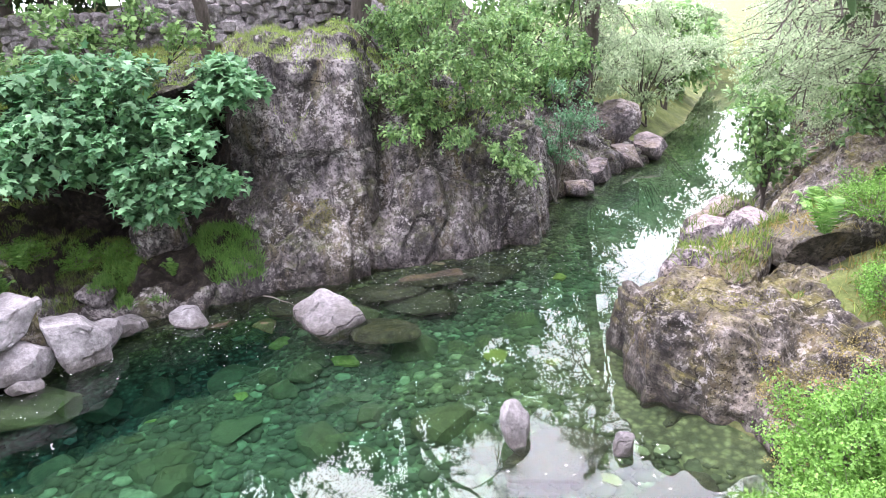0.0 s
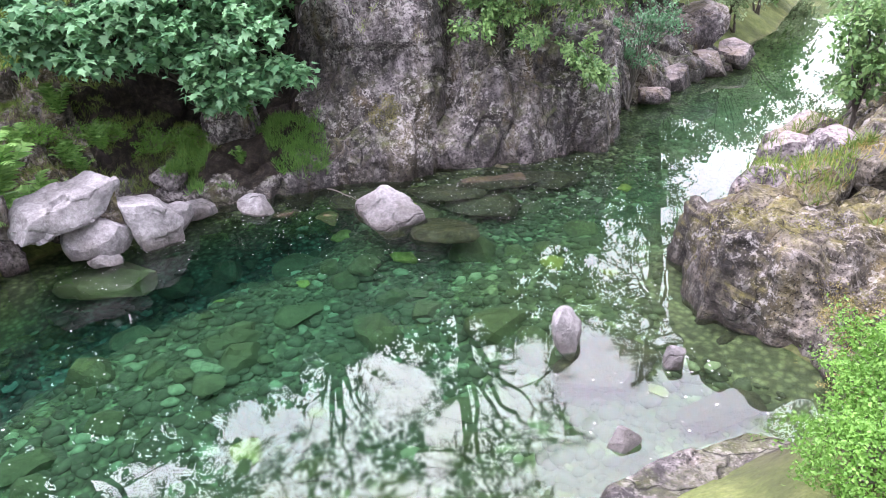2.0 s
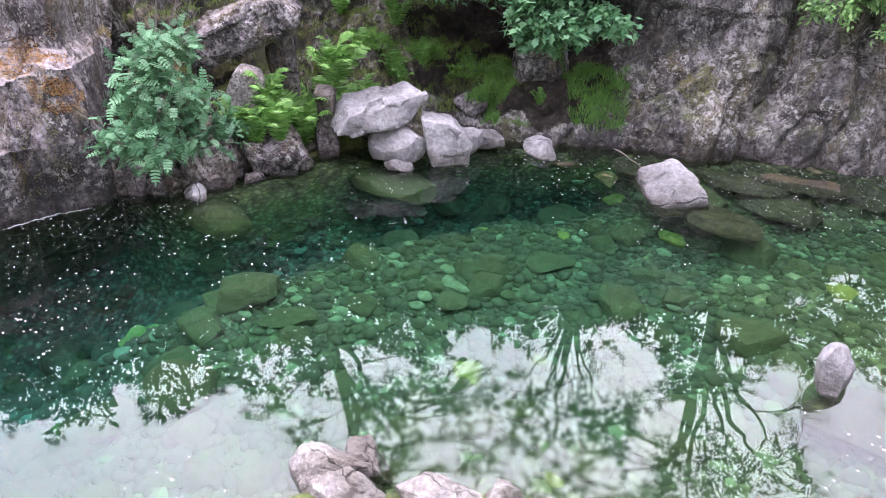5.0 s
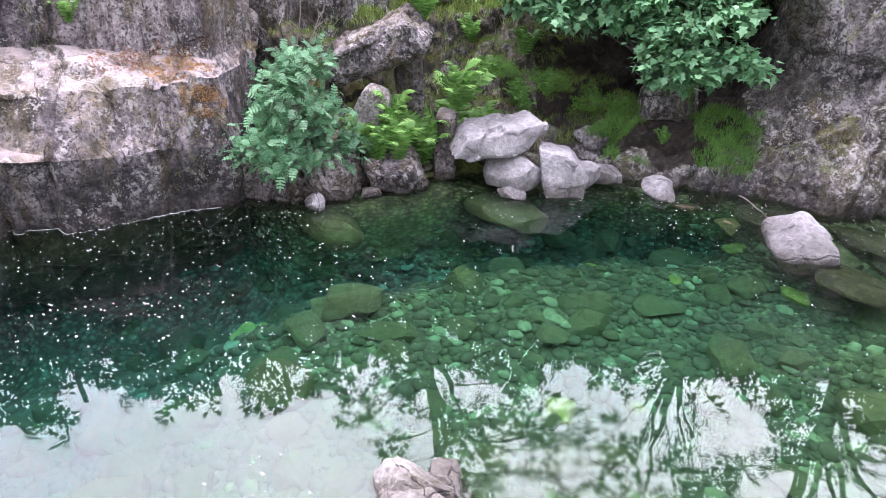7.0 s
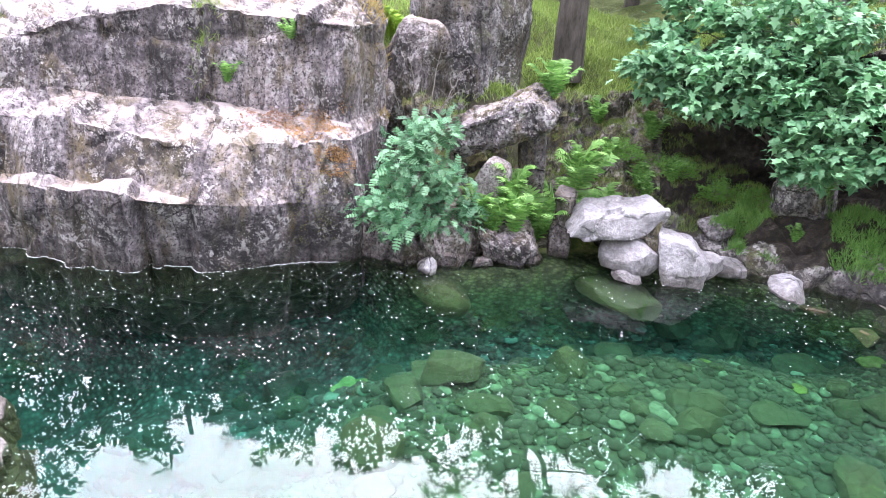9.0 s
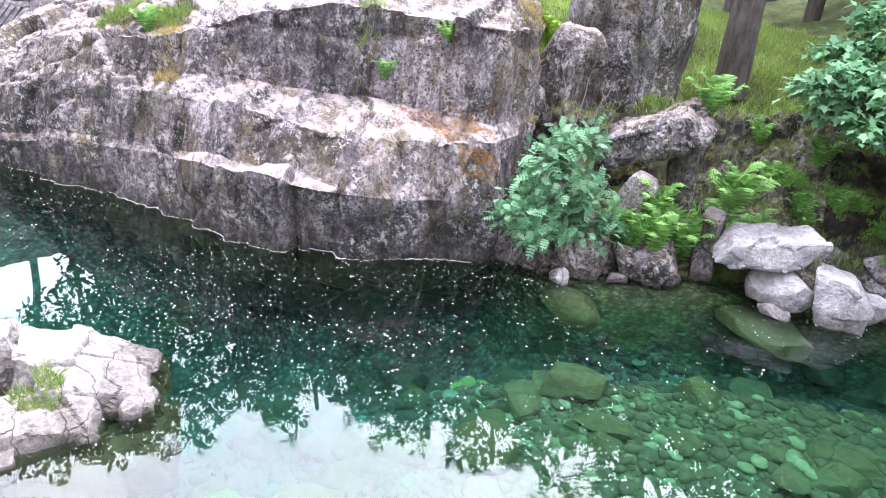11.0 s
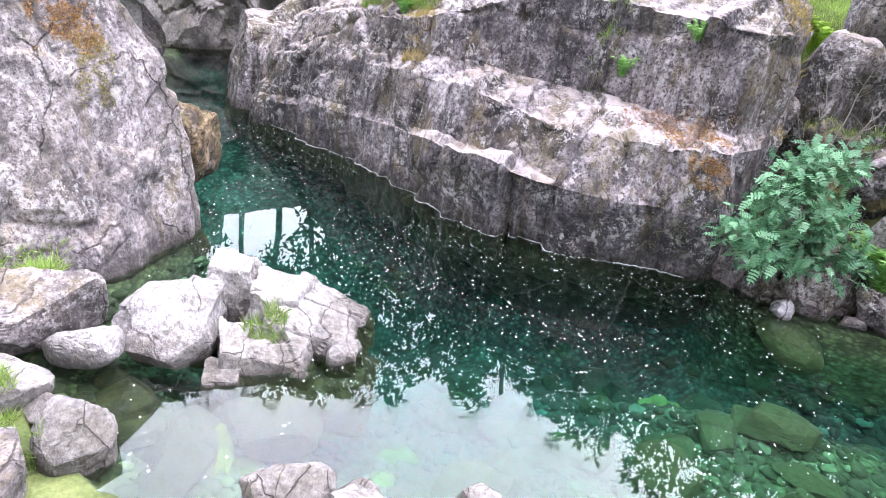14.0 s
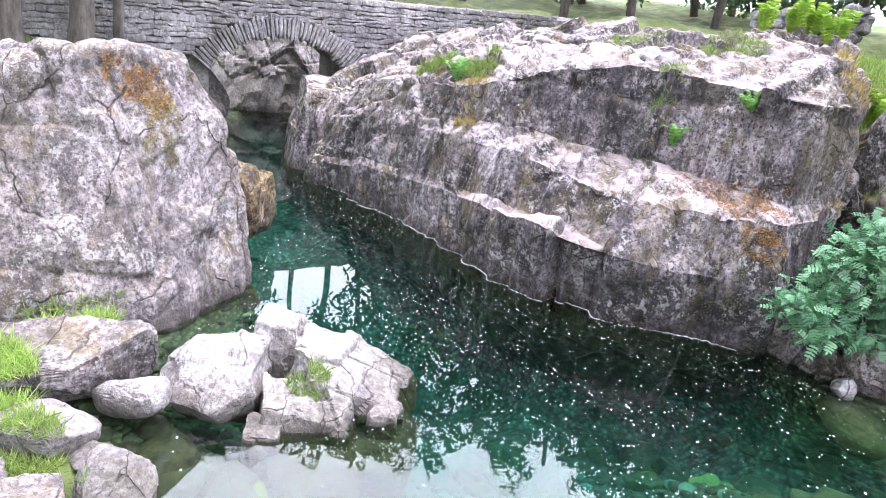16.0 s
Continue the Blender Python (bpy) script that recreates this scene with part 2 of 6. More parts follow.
ORANGE_MOSS = leaf_material("orange_moss", (0.22, 0.10, 0.03), (0.48, 0.29, 0.10), 0.2)
YELLOW_MOSS = leaf_material("yellow_moss", (0.17, 0.14, 0.04), (0.38, 0.33, 0.13), 0.2)
OLIVE_MOSS = leaf_material("olive_moss", (0.09, 0.09, 0.02), (0.26, 0.25, 0.08), 0.2)
LITTER = leaf_material("bracken_litter", (0.16, 0.07, 0.04), (0.36, 0.20, 0.12), 0.2)
BRIGHT = leaf_material("bright_grass", (0.19, 0.31, 0.06), (0.46, 0.60, 0.18))
BARK = bark_material("tree_bark", (0.03, 0.026, 0.02), (0.15, 0.13, 0.11))
TWIG = bark_material("grey_twig", (0.10, 0.09, 0.075), (0.26, 0.24, 0.21))


def ground_material():
    m, n, l, b = material("turf_and_gravel")
    grass = ramp(n, l, tex(n, l, "noise", 1.1, 8, 0.7), (0.3, (0.035, 0.05, 0.012)), (0.5, (0.085, 0.115, 0.028)), (0.72, (0.22, 0.24, 0.085)))
    fine = ramp(n, l, tex(n, l, "noise", 26, 5, 0.7), (0.3, (0.6,)), (0.7, (1.3,)))
    grass = mix(n, l, 0.8, grass, fine, "MULTIPLY")
    earth = ramp(n, l, tex(n, l, "noise", 5, 8, 0.7), (0.3, (0.012, 0.01, 0.007)), (0.7, (0.06, 0.05, 0.032)))
    col = mix(n, l, upward(n, l, 0.55, 0.8), earth, grass)
    # below the water line: algae-coated cobbles, darkened by depth for light lost in water
    bed = ramp(n, l, tex(n, l, "noise", 3.2, 6, 0.65), (0.3, (0.09, 0.085, 0.055)), (0.5, (0.22, 0.215, 0.145)), (0.7, (0.36, 0.345, 0.23)))
    pebbles = ramp(n, l, tex(n, l, "cell", 11), (0.0, (1.5,)), (0.6, (0.4,)))
    bed = mix(n, l, 0.8, bed, pebbles, "MULTIPLY")
    geo = n.new("ShaderNodeNewGeometry")
    sep = n.new("ShaderNodeSeparateXYZ")
    l.new(geo.outputs["Position"], sep.inputs["Vector"])
    bed = mix(n, l, 1.0, bed, depth_tint(n, l, sep.outputs["Z"]), "MULTIPLY")
    line = n.new("ShaderNodeMapRange")
    line.inputs["From Min"].default_value, line.inputs["From Max"].default_value = 0.05, -0.05
    l.new(sep.outputs["Z"], line.inputs["Value"])
    l.new(mix(n, l, line.outputs["Result"], col, bed), b.inputs["Base Color"])
    b.inputs["Roughness"].default_value = 0.95
    bump(n, l, b, mix(n, l, 0.5, tex(n, l, "noise", 30, 5, 0.7), tex(n, l, "cell", 11)), 0.7, 0.05)
    return m


GROUND = ground_material()


def bed_material(name, dark, mid, light):
    """River bed stones, each its own shade, coated in algae; deep-water dimming painted in."""
    m, n, l, b = material(name)
    geo = n.new("ShaderNodeNewGeometry")
    info = n.new("ShaderNodeObjectInfo")
    pick = math_node(n, l, "FRACT", math_node(n, l, "ADD", geo.outputs["Random Per Island"], info.outputs["Random"]))
    col = ramp(n, l, pick, (0.0, dark), (0.55, mid), (1.0, light))
    col = mix(n, l, 0.7, col, ramp(n, l, tex(n, l, "noise", 9, 6, 0.7), (0.3, (0.45,)), (0.7, (1.4,))), "MULTIPLY")
    # olive and ochre algae on some of the stones
    coat = ramp(n, l, math_node(n, l, "FRACT", math_node(n, l, "MULTIPLY", pick, 7.3)), (0.35, (0.95, 1.0, 0.95)), (0.6, (1.35, 1.15, 0.45)), (0.95, (1.7, 1.2, 0.3)))
    col = mix(n, l, 1.0, col, coat, "MULTIPLY")
    sep = n.new("ShaderNodeSeparateXYZ")
    l.new(geo.outputs["Position"], sep.inputs["Vector"])
    l.new(mix(n, l, 1.0, col, depth_tint(n, l, sep.outputs["Z"]), "MULTIPLY"), b.inputs["Base Color"])
    b.inputs["Roughness"].default_value = 0.9
    return m


COBBLE = bed_material("algae_coated_cobble", (0.11, 0.11, 0.08), (0.21, 0.21, 0.155), (0.35, 0.34, 0.265))
SUNKEN = bed_material("algae_coated_boulder", (0.11, 0.11, 0.065), (0.21, 0.20, 0.095), (0.40, 0.34, 0.10))

m_foam, n_foam, l_foam, b_foam = material("white_foam")
b_foam.inputs["Base Color"].default_value = (0.85, 0.87, 0.86, 1)
b_foam.inputs["Roughness"].default_value = 0.8


def water_material():
    m, n, l, b = material("clear_green_water")
    n.remove(b)
    refr = n.new("ShaderNodeBsdfRefraction")
    refr.inputs["Color"].default_value, refr.inputs["IOR"].default_value = (0.67, 0.87, 0.79, 1), 1.33
    refr.inputs["Roughness"].default_value = 0.0
    gloss = n.new("ShaderNodeBsdfGlossy")
    gloss.inputs["Roughness"].default_value = 0.0
    fr = n.new("ShaderNodeFresnel")
    fr.inputs["IOR"].default_value = 1.6
    mx = n.new("ShaderNodeMixShader")
    l.new(fr.outputs[0], mx.inputs[0])
    l.new(refr.outputs[0], mx.inputs[1])
    l.new(gloss.outputs[0], mx.inputs[2])
    l.new(mx.outputs[0], n["Material Output"].inputs["Surface"])
    bp = n.new("ShaderNodeBump")
    bp.inputs["Strength"].default_value, bp.inputs["Distance"].default_value = 0.018, 0.01
    l.new(tex(n, l, "noise", 3.0, 3, 0.5), bp.inputs["Height"])
    for s in (refr, gloss, fr):
        l.new(bp.outputs[0], s.inputs["Normal"])
    return m


WATER = water_material()

# ---- shape tools ----


def hash3(i, seed):
    i = i.astype(np.int64)
    h = (i[..., 0] * 374761393 + i[..., 1] * 668265263 + i[..., 2] * 2147483647 + seed * 1274126177) & 0xFFFFFFFF
    h = ((h ^ (h >> 13)) * 1274126177) & 0xFFFFFFFF
    return ((h ^ (h >> 16)) & 0xFFFF) / 65535.0


def value_noise(p, seed=0):
    i = np.floor(p)
    f = p - i
    f = f * f * (3 - 2 * f)
    out = 0
    for dx in (0, 1):
        for dy in (0, 1):
            for dz in (0, 1):
                w = (f[:, 0] if dx else 1 - f[:, 0]) * (f[:, 1] if dy else 1 - f[:, 1]) * (f[:, 2] if dz else 1 - f[:, 2])
                out = out + w * hash3(i + (dx, dy, dz), seed)
    return out * 2 - 1


def fbm(p, octaves=5, seed=0, gain=0.5):
    a, out = 1.0, 0
    for k in range(octaves):
        out = out + a * value_noise(p * 2 ** k + 17.3 * k, seed + k)
        a *= gain
    return out


def turned(p, rz, rx=0):
    c, s = math.cos(radians(rz)), math.sin(radians(rz))
    q = np.stack([p[:, 0] * c - p[:, 1] * s, p[:, 0] * s + p[:, 1] * c, p[:, 2]], 1)
    c, s = math.cos(radians(rx)), math.sin(radians(rx))
    return np.stack([q[:, 0], q[:, 1] * c - q[:, 2] * s, q[:, 1] * s + q[:, 2] * c], 1)


def blocks(q, seed, crack):
    """Offset blocks parted by joints: a random number for each block, and how near its edge is."""
    z = q[:, 2] + 0.08 * value_noise(q * 0.8, seed)
    row = np.floor(z)
    zero = 0 * row
    shift = hash3(np.stack([row, zero, zero], 1), seed + 1) * 7
    x = q[:, 0] * (0.7 + 0.6 * hash3(np.stack([row, zero, zero + 1], 1), seed + 2)) + shift + 0.08 * value_noise(q * 1.1 + 9, seed + 3) + 0.3 * (z - row)
    y = q[:, 1] + shift * 1.7 + 0.08 * value_noise(q * 1.1 + 5, seed + 4)
    cx, cy = np.floor(x), np.floor(y)
    rid = hash3(np.stack([row, cx, cy], 1), seed + 5)
    edge = np.minimum(np.minimum(np.abs(z - np.round(z)), np.abs(x - np.round(x))), np.abs(y - np.round(y)))
    return rid, np.clip(1 - edge / crack, 0, 1)


def facets(p, seed, tilt=0.8):
    """Broken rock: each cell is a plane with a height and a slope of its own; and how far the next cell is."""
    i = np.floor(p)
    d1, d2 = np.full(len(p), 9.0), np.full(len(p), 9.0)
    height = np.zeros(len(p))
    for dx in (-1, 0, 1):
        for dy in (-1, 0, 1):
            for dz in (-1, 0, 1):
                c = i + (dx, dy, dz)
                off = p - c - np.stack([hash3(c, seed + k) for k in (1, 2, 3)], 1)
                d = np.linalg.norm(off, axis=1)
                near = d < d1
                d2 = np.where(near, d1, np.minimum(d2, d))
                slope = np.stack([hash3(c, seed + k) for k in (5, 6, 8)], 1) - 0.5
                height = np.where(near, hash3(c, seed + 7) - 0.5 + 2 * tilt * (off * slope).sum(1), height)
                d1 = np.minimum(d1, d)
    return height, d2 - d1


def relief(p, size=1.0, amount=1.0, seed=0, grain=(1, 1, 1), rz=0, rx=0, joints=1.0, warp=0.12, swell=1.0):
    """How far a rock surface stands out: broad swells, jointed blocks, cracks, fine roughness."""
    q = turned(p, rz, rx) * grain / size
    q = q + warp * np.stack([fbm(q * 0.8 + 31 * k, 3, seed + k) for k in (1, 2, 3)], 1)
    out = 0.12 * swell * fbm(q * 0.7, 3, seed)
    rid, edge = blocks(q * (0.55, 0.55, 0.6), seed + 11, 0.02)
    out += joints * (0.12 * (rid - 0.5) - 0.06 * edge)
    rise, gap = facets(turned(q, 15, 12) * (0.95, 0.95, 0.6), seed + 17)
    out += joints * (0.17 * rise - 0.05 * np.clip(1 - gap / 0.06, 0, 1))
    rise, gap = facets(turned(q, 25, 18) * (2.4, 2.4, 1.35), seed + 23)
    out += joints * (0.085 * rise - 0.02 * np.clip(1 - gap / 0.08, 0, 1))
    rise, gap = facets(turned(q, -35, -24) * (6.0, 6.0, 3.4), seed + 37)
    out += joints * 0.03 * rise
    ridge = 1 - np.abs(fbm(turned(q, 0, 20) * (3.6, 3.6, 2.0), 3, seed + 41))
    out += 0.025 * ridge + 0.028 * fbm(q * 5.5, 4, seed + 31, 0.7)
    return out * size * amount


def face_groups(faces):
    """Faces as arrays, one array for each number of corners."""
    if isinstance(faces, np.ndarray):
        return [faces]
    if len(faces) and isinstance(faces[0], np.ndarray) and faces[0].ndim == 2:
        return faces
    by = {}
    for f in faces:
        by.setdefault(len(f), []).append(f)
    return [np.array(g) for g in by.values()]


def build_mesh(name, verts, faces, mat, smooth=False):
    me = bpy.data.meshes.new(name)
    verts = np.asarray(verts, np.float32).reshape(-1, 3)
    groups = face_groups(faces)
    loops = np.concatenate([g.ravel() for g in groups]).astype(np.int32)
    sides = np.concatenate([np.full(len(g), g.shape[1]) for g in groups])
    me.vertices.add(len(verts))
    me.vertices.foreach_set("co", verts.ravel())
    me.loops.add(len(loops))
    me.loops.foreach_set("vertex_index", loops)
    me.polygons.add(len(sides))
    me.polygons.foreach_set("loop_start", np.r_[0, np.cumsum(sides)[:-1]].astype(np.int32))
    me.update(calc_edges=True)
    if not smooth:
        me.shade_flat()
    me.materials.append(mat)
    return me


def mesh_object(name, verts, faces, mat, parent=None, label="", smooth=False):
    ob = new(name, build_mesh(name, verts, faces, mat, smooth))
    if parent:
        ob.parent = parent
    if label:
        ob["label"] = label
    return ob


def thing(name, place, label, category, group="", kind=""):
    ob = new(name)
    ob.location = place
    ob.empty_display_size = 0.1
    return tagged(ob, label, category, group, kind)


def grid_faces(nu, nv):
    i = np.arange((nu - 1) * (nv - 1))
    a = i // (nv - 1) * nv + i % (nv - 1)
    return np.stack([a, a + nv, a + nv + 1, a + 1], 1)


def grid_normals(p):
    du, dv = np.gradient(p, axis=0), np.gradient(p, axis=1)
    n = np.cross(du, dv)
    return n / (np.linalg.norm(n, axis=2, keepdims=True) + 1e-9)


def resample(line, n):
    line = np.asarray(line, float)
    s = np.r_[0, np.cumsum(np.linalg.norm(np.diff(line, axis=0), axis=1))]
    t = np.linspace(0, s[-1], n)
    return np.stack([np.interp(t, s, line[:, k]) for k in range(3)], 1)


def bank(name, sections, nu, nv, mat, label, category, outward, soften=1, **rel):
    """A rock bank lofted through a few cross-sections, each running from under the water up and back."""
    sec = np.array(sections, float)
    share = np.linalg.norm(np.diff(sec, axis=1), axis=2).mean(0)
    counts = np.maximum(2, np.round(share / share.sum() * (nv - 1))).astype(int)
    at = np.concatenate([k + np.arange(c) / c for k, c in enumerate(counts)] + [[len(counts)]])
    nv = len(at)
    lines = [np.stack([np.interp(at, np.arange(len(counts) + 1), s[:, k]) for k in range(3)], 1) for s in sec]
    s = np.r_[0, np.cumsum([np.linalg.norm((b - a)[: nv * 2 // 3].mean(0)) for a, b in zip(lines, lines[1:])])]
    t = np.linspace(0, s[-1], nu)
    arr = np.array(lines)
    p = np.stack([np.stack([np.interp(t, s, arr[:, j, k]) for k in range(3)], 1) for j in range(nv)], 1)
    for _ in range(soften):
        q = p.copy()
        q[1:-1] = (p[:-2] + 2 * p[1:-1] + p[2:]) / 4
        q[:, 1:-1] = (q[:, :-2] + 2 * q[:, 1:-1] + q[:, 2:]) / 4
        p = q
    n = grid_normals(p)
    sm = n.copy()
    for _ in range(4):
        sm[1:-1] = (sm[:-2] + sm[1:-1] + sm[2:]) / 3
        sm[:, 1:-1] = (sm[:, :-2] + sm[:, 1:-1] + sm[:, 2:]) / 3
    mid = (nu // 2, nv // 3)
    if np.dot(sm[mid], outward) < 0:
        sm = -sm
    flat = p.reshape(-1, 3)
    d = relief(flat, **rel).reshape(nu, nv)
    d[1:-1] = (d[:-2] + 2 * d[1:-1] + d[2:]) / 4
    d[:, 1:-1] = (d[:, :-2] + 2 * d[:, 1:-1] + d[:, 2:]) / 4
    flat = flat + sm.reshape(-1, 3) * d.reshape(-1, 1)
    faces = grid_faces(nu, nv)
    ob = mesh_object(name, flat, faces, mat)
    return tagged(ob, label, category, kind="structure")


def ico(level):
    bm = bmesh.new()
    bmesh.ops.create_icosphere(bm, subdivisions=level, radius=1)
    v = np.array([x.co[:] for x in bm.verts])
    f = np.array([[x.index for x in y.verts] for y in bm.faces])
    bm.free()
    return v, f


ICO = {k: ico(k) for k in (1, 2, 3, 4, 5, 6)}


def stone_shape(size, seed, level=4, cuts=9, rough=0.04, joints=0.0, round_off=0.72, boxy=0.0):
    """A boulder: a ball flattened by a few planes, then roughened."""
    rng = np.random.RandomState(seed)
    v, f = ICO[level]
    v = np.sign(v) * np.abs(v) ** (1 - 0.62 * boxy)
    for _ in range(cuts):
        n = rng.normal(size=3)
        n /= np.linalg.norm(n)
        if boxy:
            v += 0.05 * boxy * np.clip(v @ n, 0, None)[:, None] * n
        over = np.clip(v @ n - rng.uniform(round_off - 0.27, round_off + 0.02) - 0.35 * boxy, 0, None)
        v -= over[:, None] * n * 0.96
    size = np.array(size, float)
    v = v / np.abs(v).max(0) * size / 2
    n = v / (np.linalg.norm(v / size, axis=1, keepdims=True) * size)
    n /= np.linalg.norm(n, axis=1, keepdims=True)
    m = size.mean()
    q = v + rng.uniform(0, 50, 3)
    d = rough * m * fbm(q * 2.2 / m, 5, seed, 0.55)
    if joints:
        d += relief(q, m * 0.55, joints, seed)
    return v + n * d[:, None], f


def boulder(name, place, size, turn, seed, mat, label, group="", level=4, kind="", category="boulder", **kw):
    v, f = stone_shape(size, seed, level, **kw)
    ob = mesh_object(name, v, f, mat)
    ob.matrix_world = pose(*place, *turn)
    return tagged(ob, label, category, group, kind)


def hewn_shape(corners, seed, bevel=0.045, rough=0.03, step=0.06):
    """An angular block: the hull of a few corners, its edges rounded, its faces roughened."""
    bm = bmesh.new()
    for c in corners:
        bm.verts.new(c)
    bmesh.ops.convex_hull(bm, input=bm.verts[:])
    bmesh.ops.dissolve_limit(bm, angle_limit=radians(5), verts=bm.verts[:], edges=bm.edges[:])
    bmesh.ops.bevel(bm, geom=bm.edges[:], offset=bevel, segments=2, profile=0.6, affect="EDGES")
    bmesh.ops.triangulate(bm, faces=bm.faces[:])
    for _ in range(7):
        wide = [e for e in bm.edges if e.calc_length() > step]
        if not wide:
            break
        bmesh.ops.subdivide_edges(bm, edges=wide, cuts=1)
        bmesh.ops.triangulate(bm, faces=bm.faces[:])
    bm.normal_update()
    bm.verts.index_update()
    v, n = np.array([x.co[:] for x in bm.verts]), np.array([x.normal[:] for x in bm.verts])
    f = np.array([[x.index for x in y.verts] for y in bm.faces])
    bm.free()
    q = v + 7.7 * seed
    d = rough * (fbm(q * 2.6, 5, seed, 0.55) + 1.2 * facets(q * (2.2, 2.2, 3.0), seed)[0])
    return v + n * d[:, None], f


def hewn(name, place, corners, turn, seed, mat, label, group="", bevel=0.045, rough=0.03):
    ob = mesh_object(name, *hewn_shape(corners, seed, bevel, rough), mat)
    ob.matrix_world = pose(*place, 0, 0, turn)
    return tagged(ob, label, "boulder", group)


# ---- river and ground ----
POOL = np.array([(1.2, 4.1), (2.1, 4.6), (2.7, 5.3), (2.3, 5.8), (1.75, 6.35), (1.9, 7.9), (3.0, 9.1), (4.4, 10.8), (6.9, 15.1), (11.5, 23.0), (17, 34),
                 (14, 36), (8.8, 24.3), (5.4, 18.8), (2.4, 15.5), (1.45, 12.3), (0.4, 11.9), (-1.7, 11.1), (-3.1, 10.5), (-4.2, 9.7), (-5.2, 9.0),
                 (-6.3, 7.3), (-6.9, 5.8), (-7.3, 5.0), (-8.4, 4.9), (-9.1, 3.5), (-9.5, 2.25), (-10.3, 1.65), (-11.7, 0.65), (-13.3, -0.85), (-14.6, -2.4),
                 (-16.5, -3.4), (-19, -4.0), (-26, -4.5), (-26, -7), (-18.5, -5.6), (-14.5, -4.8), (-11.0, -3.6), (-8.5, -2.4), (-7.0, -3.05), (-5.6, -3.3),
                 (-4.4, -2.6), (-3.5, -1.2), (-3.3, 0.6), (-2.7, 2.4), (-1.4, 3.2), (0.2, 3.5)])


# trough added under the far bank; its depth tint stands for dark reflections
DEEP = [(-8.2, 3.4), (-7.0, 5.3), (-6.1, 7.3), (-4.9, 9.0), (-3.1, 10.3), (-1.6, 10.9), (0.4, 11.7), (1.5, 12.1)]


def shore(x, y):
    """Distance from the water line: above nought on land, below it in the river."""
    d = np.full(x.shape, 1e9)
    inside = np.zeros(x.shape, bool)
    for (ax, ay), (bx, by) in zip(POOL, np.roll(POOL, -1, 0)):
        ex, ey = bx - ax, by - ay
        t = np.clip(((x - ax) * ex + (y - ay) * ey) / (ex * ex + ey * ey), 0, 1)
        d = np.minimum(d, np.hypot(x - ax - t * ex, y - ay - t * ey))
        hit = ((ay > y) != (by > y)) & (x < (bx - ax) * (y - ay) / (by - ay + 1e-12) + ax)
        inside ^= hit
    return np.where(inside, -d, d)


def land(x, y):
    """Height of the ground."""
    x, y = np.asarray(x, float), np.asarray(y, float)
    s = shore(x, y)
    p = np.stack([x, y, 0 * x], -1).reshape(-1, 3)
    rough = fbm(p * 0.5, 5, 5).reshape(x.shape)
    fine = fbm(p * 2.6, 3, 9).reshape(x.shape)
    near = np.clip(1 - np.hypot(x - 0.3, y + 0.8) / 5.5, 0, 1)
    top = 2.9 + 0.035 * np.clip(s, 0, 25) * (x < 2) + 0.3 * rough - 0.9 * (x > 3) - 1.9 * (near > 0) * np.clip(near * 2, 0, 1) * (s < 2.2)
    up = np.where(near > 0, 0.02, -0.16) + np.clip(s - np.where(near > 0, 0, 0.25), 0, None) * (0.66 + 0.1 * rough)
    high = np.where(up < top, up, top + 0.12 * np.tanh(up - top))
    high = np.where(near > 0, np.minimum(high, 0.05 + np.clip(s, 0, None) * np.where(y < -1.8, 0.2, 0.75)), high)
    high = high + np.clip(y - 13.2, 0, 5) * 0.3 * np.clip((2 - x) / 2, 0, 1) * np.clip((x + 14) / 3, 0, 1)
    high = high + 0.7 * np.exp(-((x + 9.35) ** 2 + (y - 7.7) ** 2) / 0.6)
    high = high - 0.8 * np.exp(-((x + 4.9) ** 2 / 2.2 + (y - 10.9) ** 2 / 0.8))
    high = high + 0.75 * np.exp(-((x - 3.1) ** 2 + (y - 4.0) ** 2) / 0.9) * (s > 0) * np.clip(s / 0.5, 0, 1)
    deep_by_rock = np.clip(1.1 - np.hypot(x + 9.3, y - 0.6) / 4.6, 0, 1)
    reach = 1.05 + 2.6 * deep_by_rock - 0.5 * np.clip(1 - np.hypot(x - 1.0, y - 6.2) / 3.5, 0, 1)
    reach = reach - 0.62 * np.clip(1.3 - np.hypot(x + 4.95, y + 2.1) / 1.1, 0, 1)
    far_side = np.full(x.shape, 1e9)
    for (ax, ay), (bx, by) in zip(DEEP, DEEP[1:]):
        ex, ey = bx - ax, by - ay
        t = np.clip(((x - ax) * ex + (y - ay) * ey) / (ex * ex + ey * ey), 0, 1)
        far_side = np.minimum(far_side, np.hypot(x - ax - t * ex, y - ay - t * ey))
    trough = np.clip(1.7 - far_side / 1.0, 0, 1) * np.clip((-2.2 - x) / 1.5, 0, 1)
    up_river = np.clip((-7.8 - x) / 1.5, 0, 1) * np.clip((2.0 - y) / 2, 0, 1)
    reach = reach + 1.0 * trough + 1.2 * up_river
    low = -reach * (1 - np.exp(np.clip(s, None, 0) / (0.9 - 0.72 * np.clip(1.5 * np.maximum(np.maximum(deep_by_rock, trough), up_river), 0, 1)))) - 0.04 + 0.12 * rough + 0.05 * fine
    low = np.minimum(low, 0.0)
    return np.where(s > 0, high + 0.05 * fine * np.clip(s, 0, 1), low)


def spread(a, b, step, far, grow=1.35):
    mid = np.arange(a, b, step)
    out, d = [], step
    x = 0
    while x < far:
        d *= grow
        x += d
        out.append(x)
    out = np.array(out)
    return np.r_[(a - out)[::-1], mid, b + out]


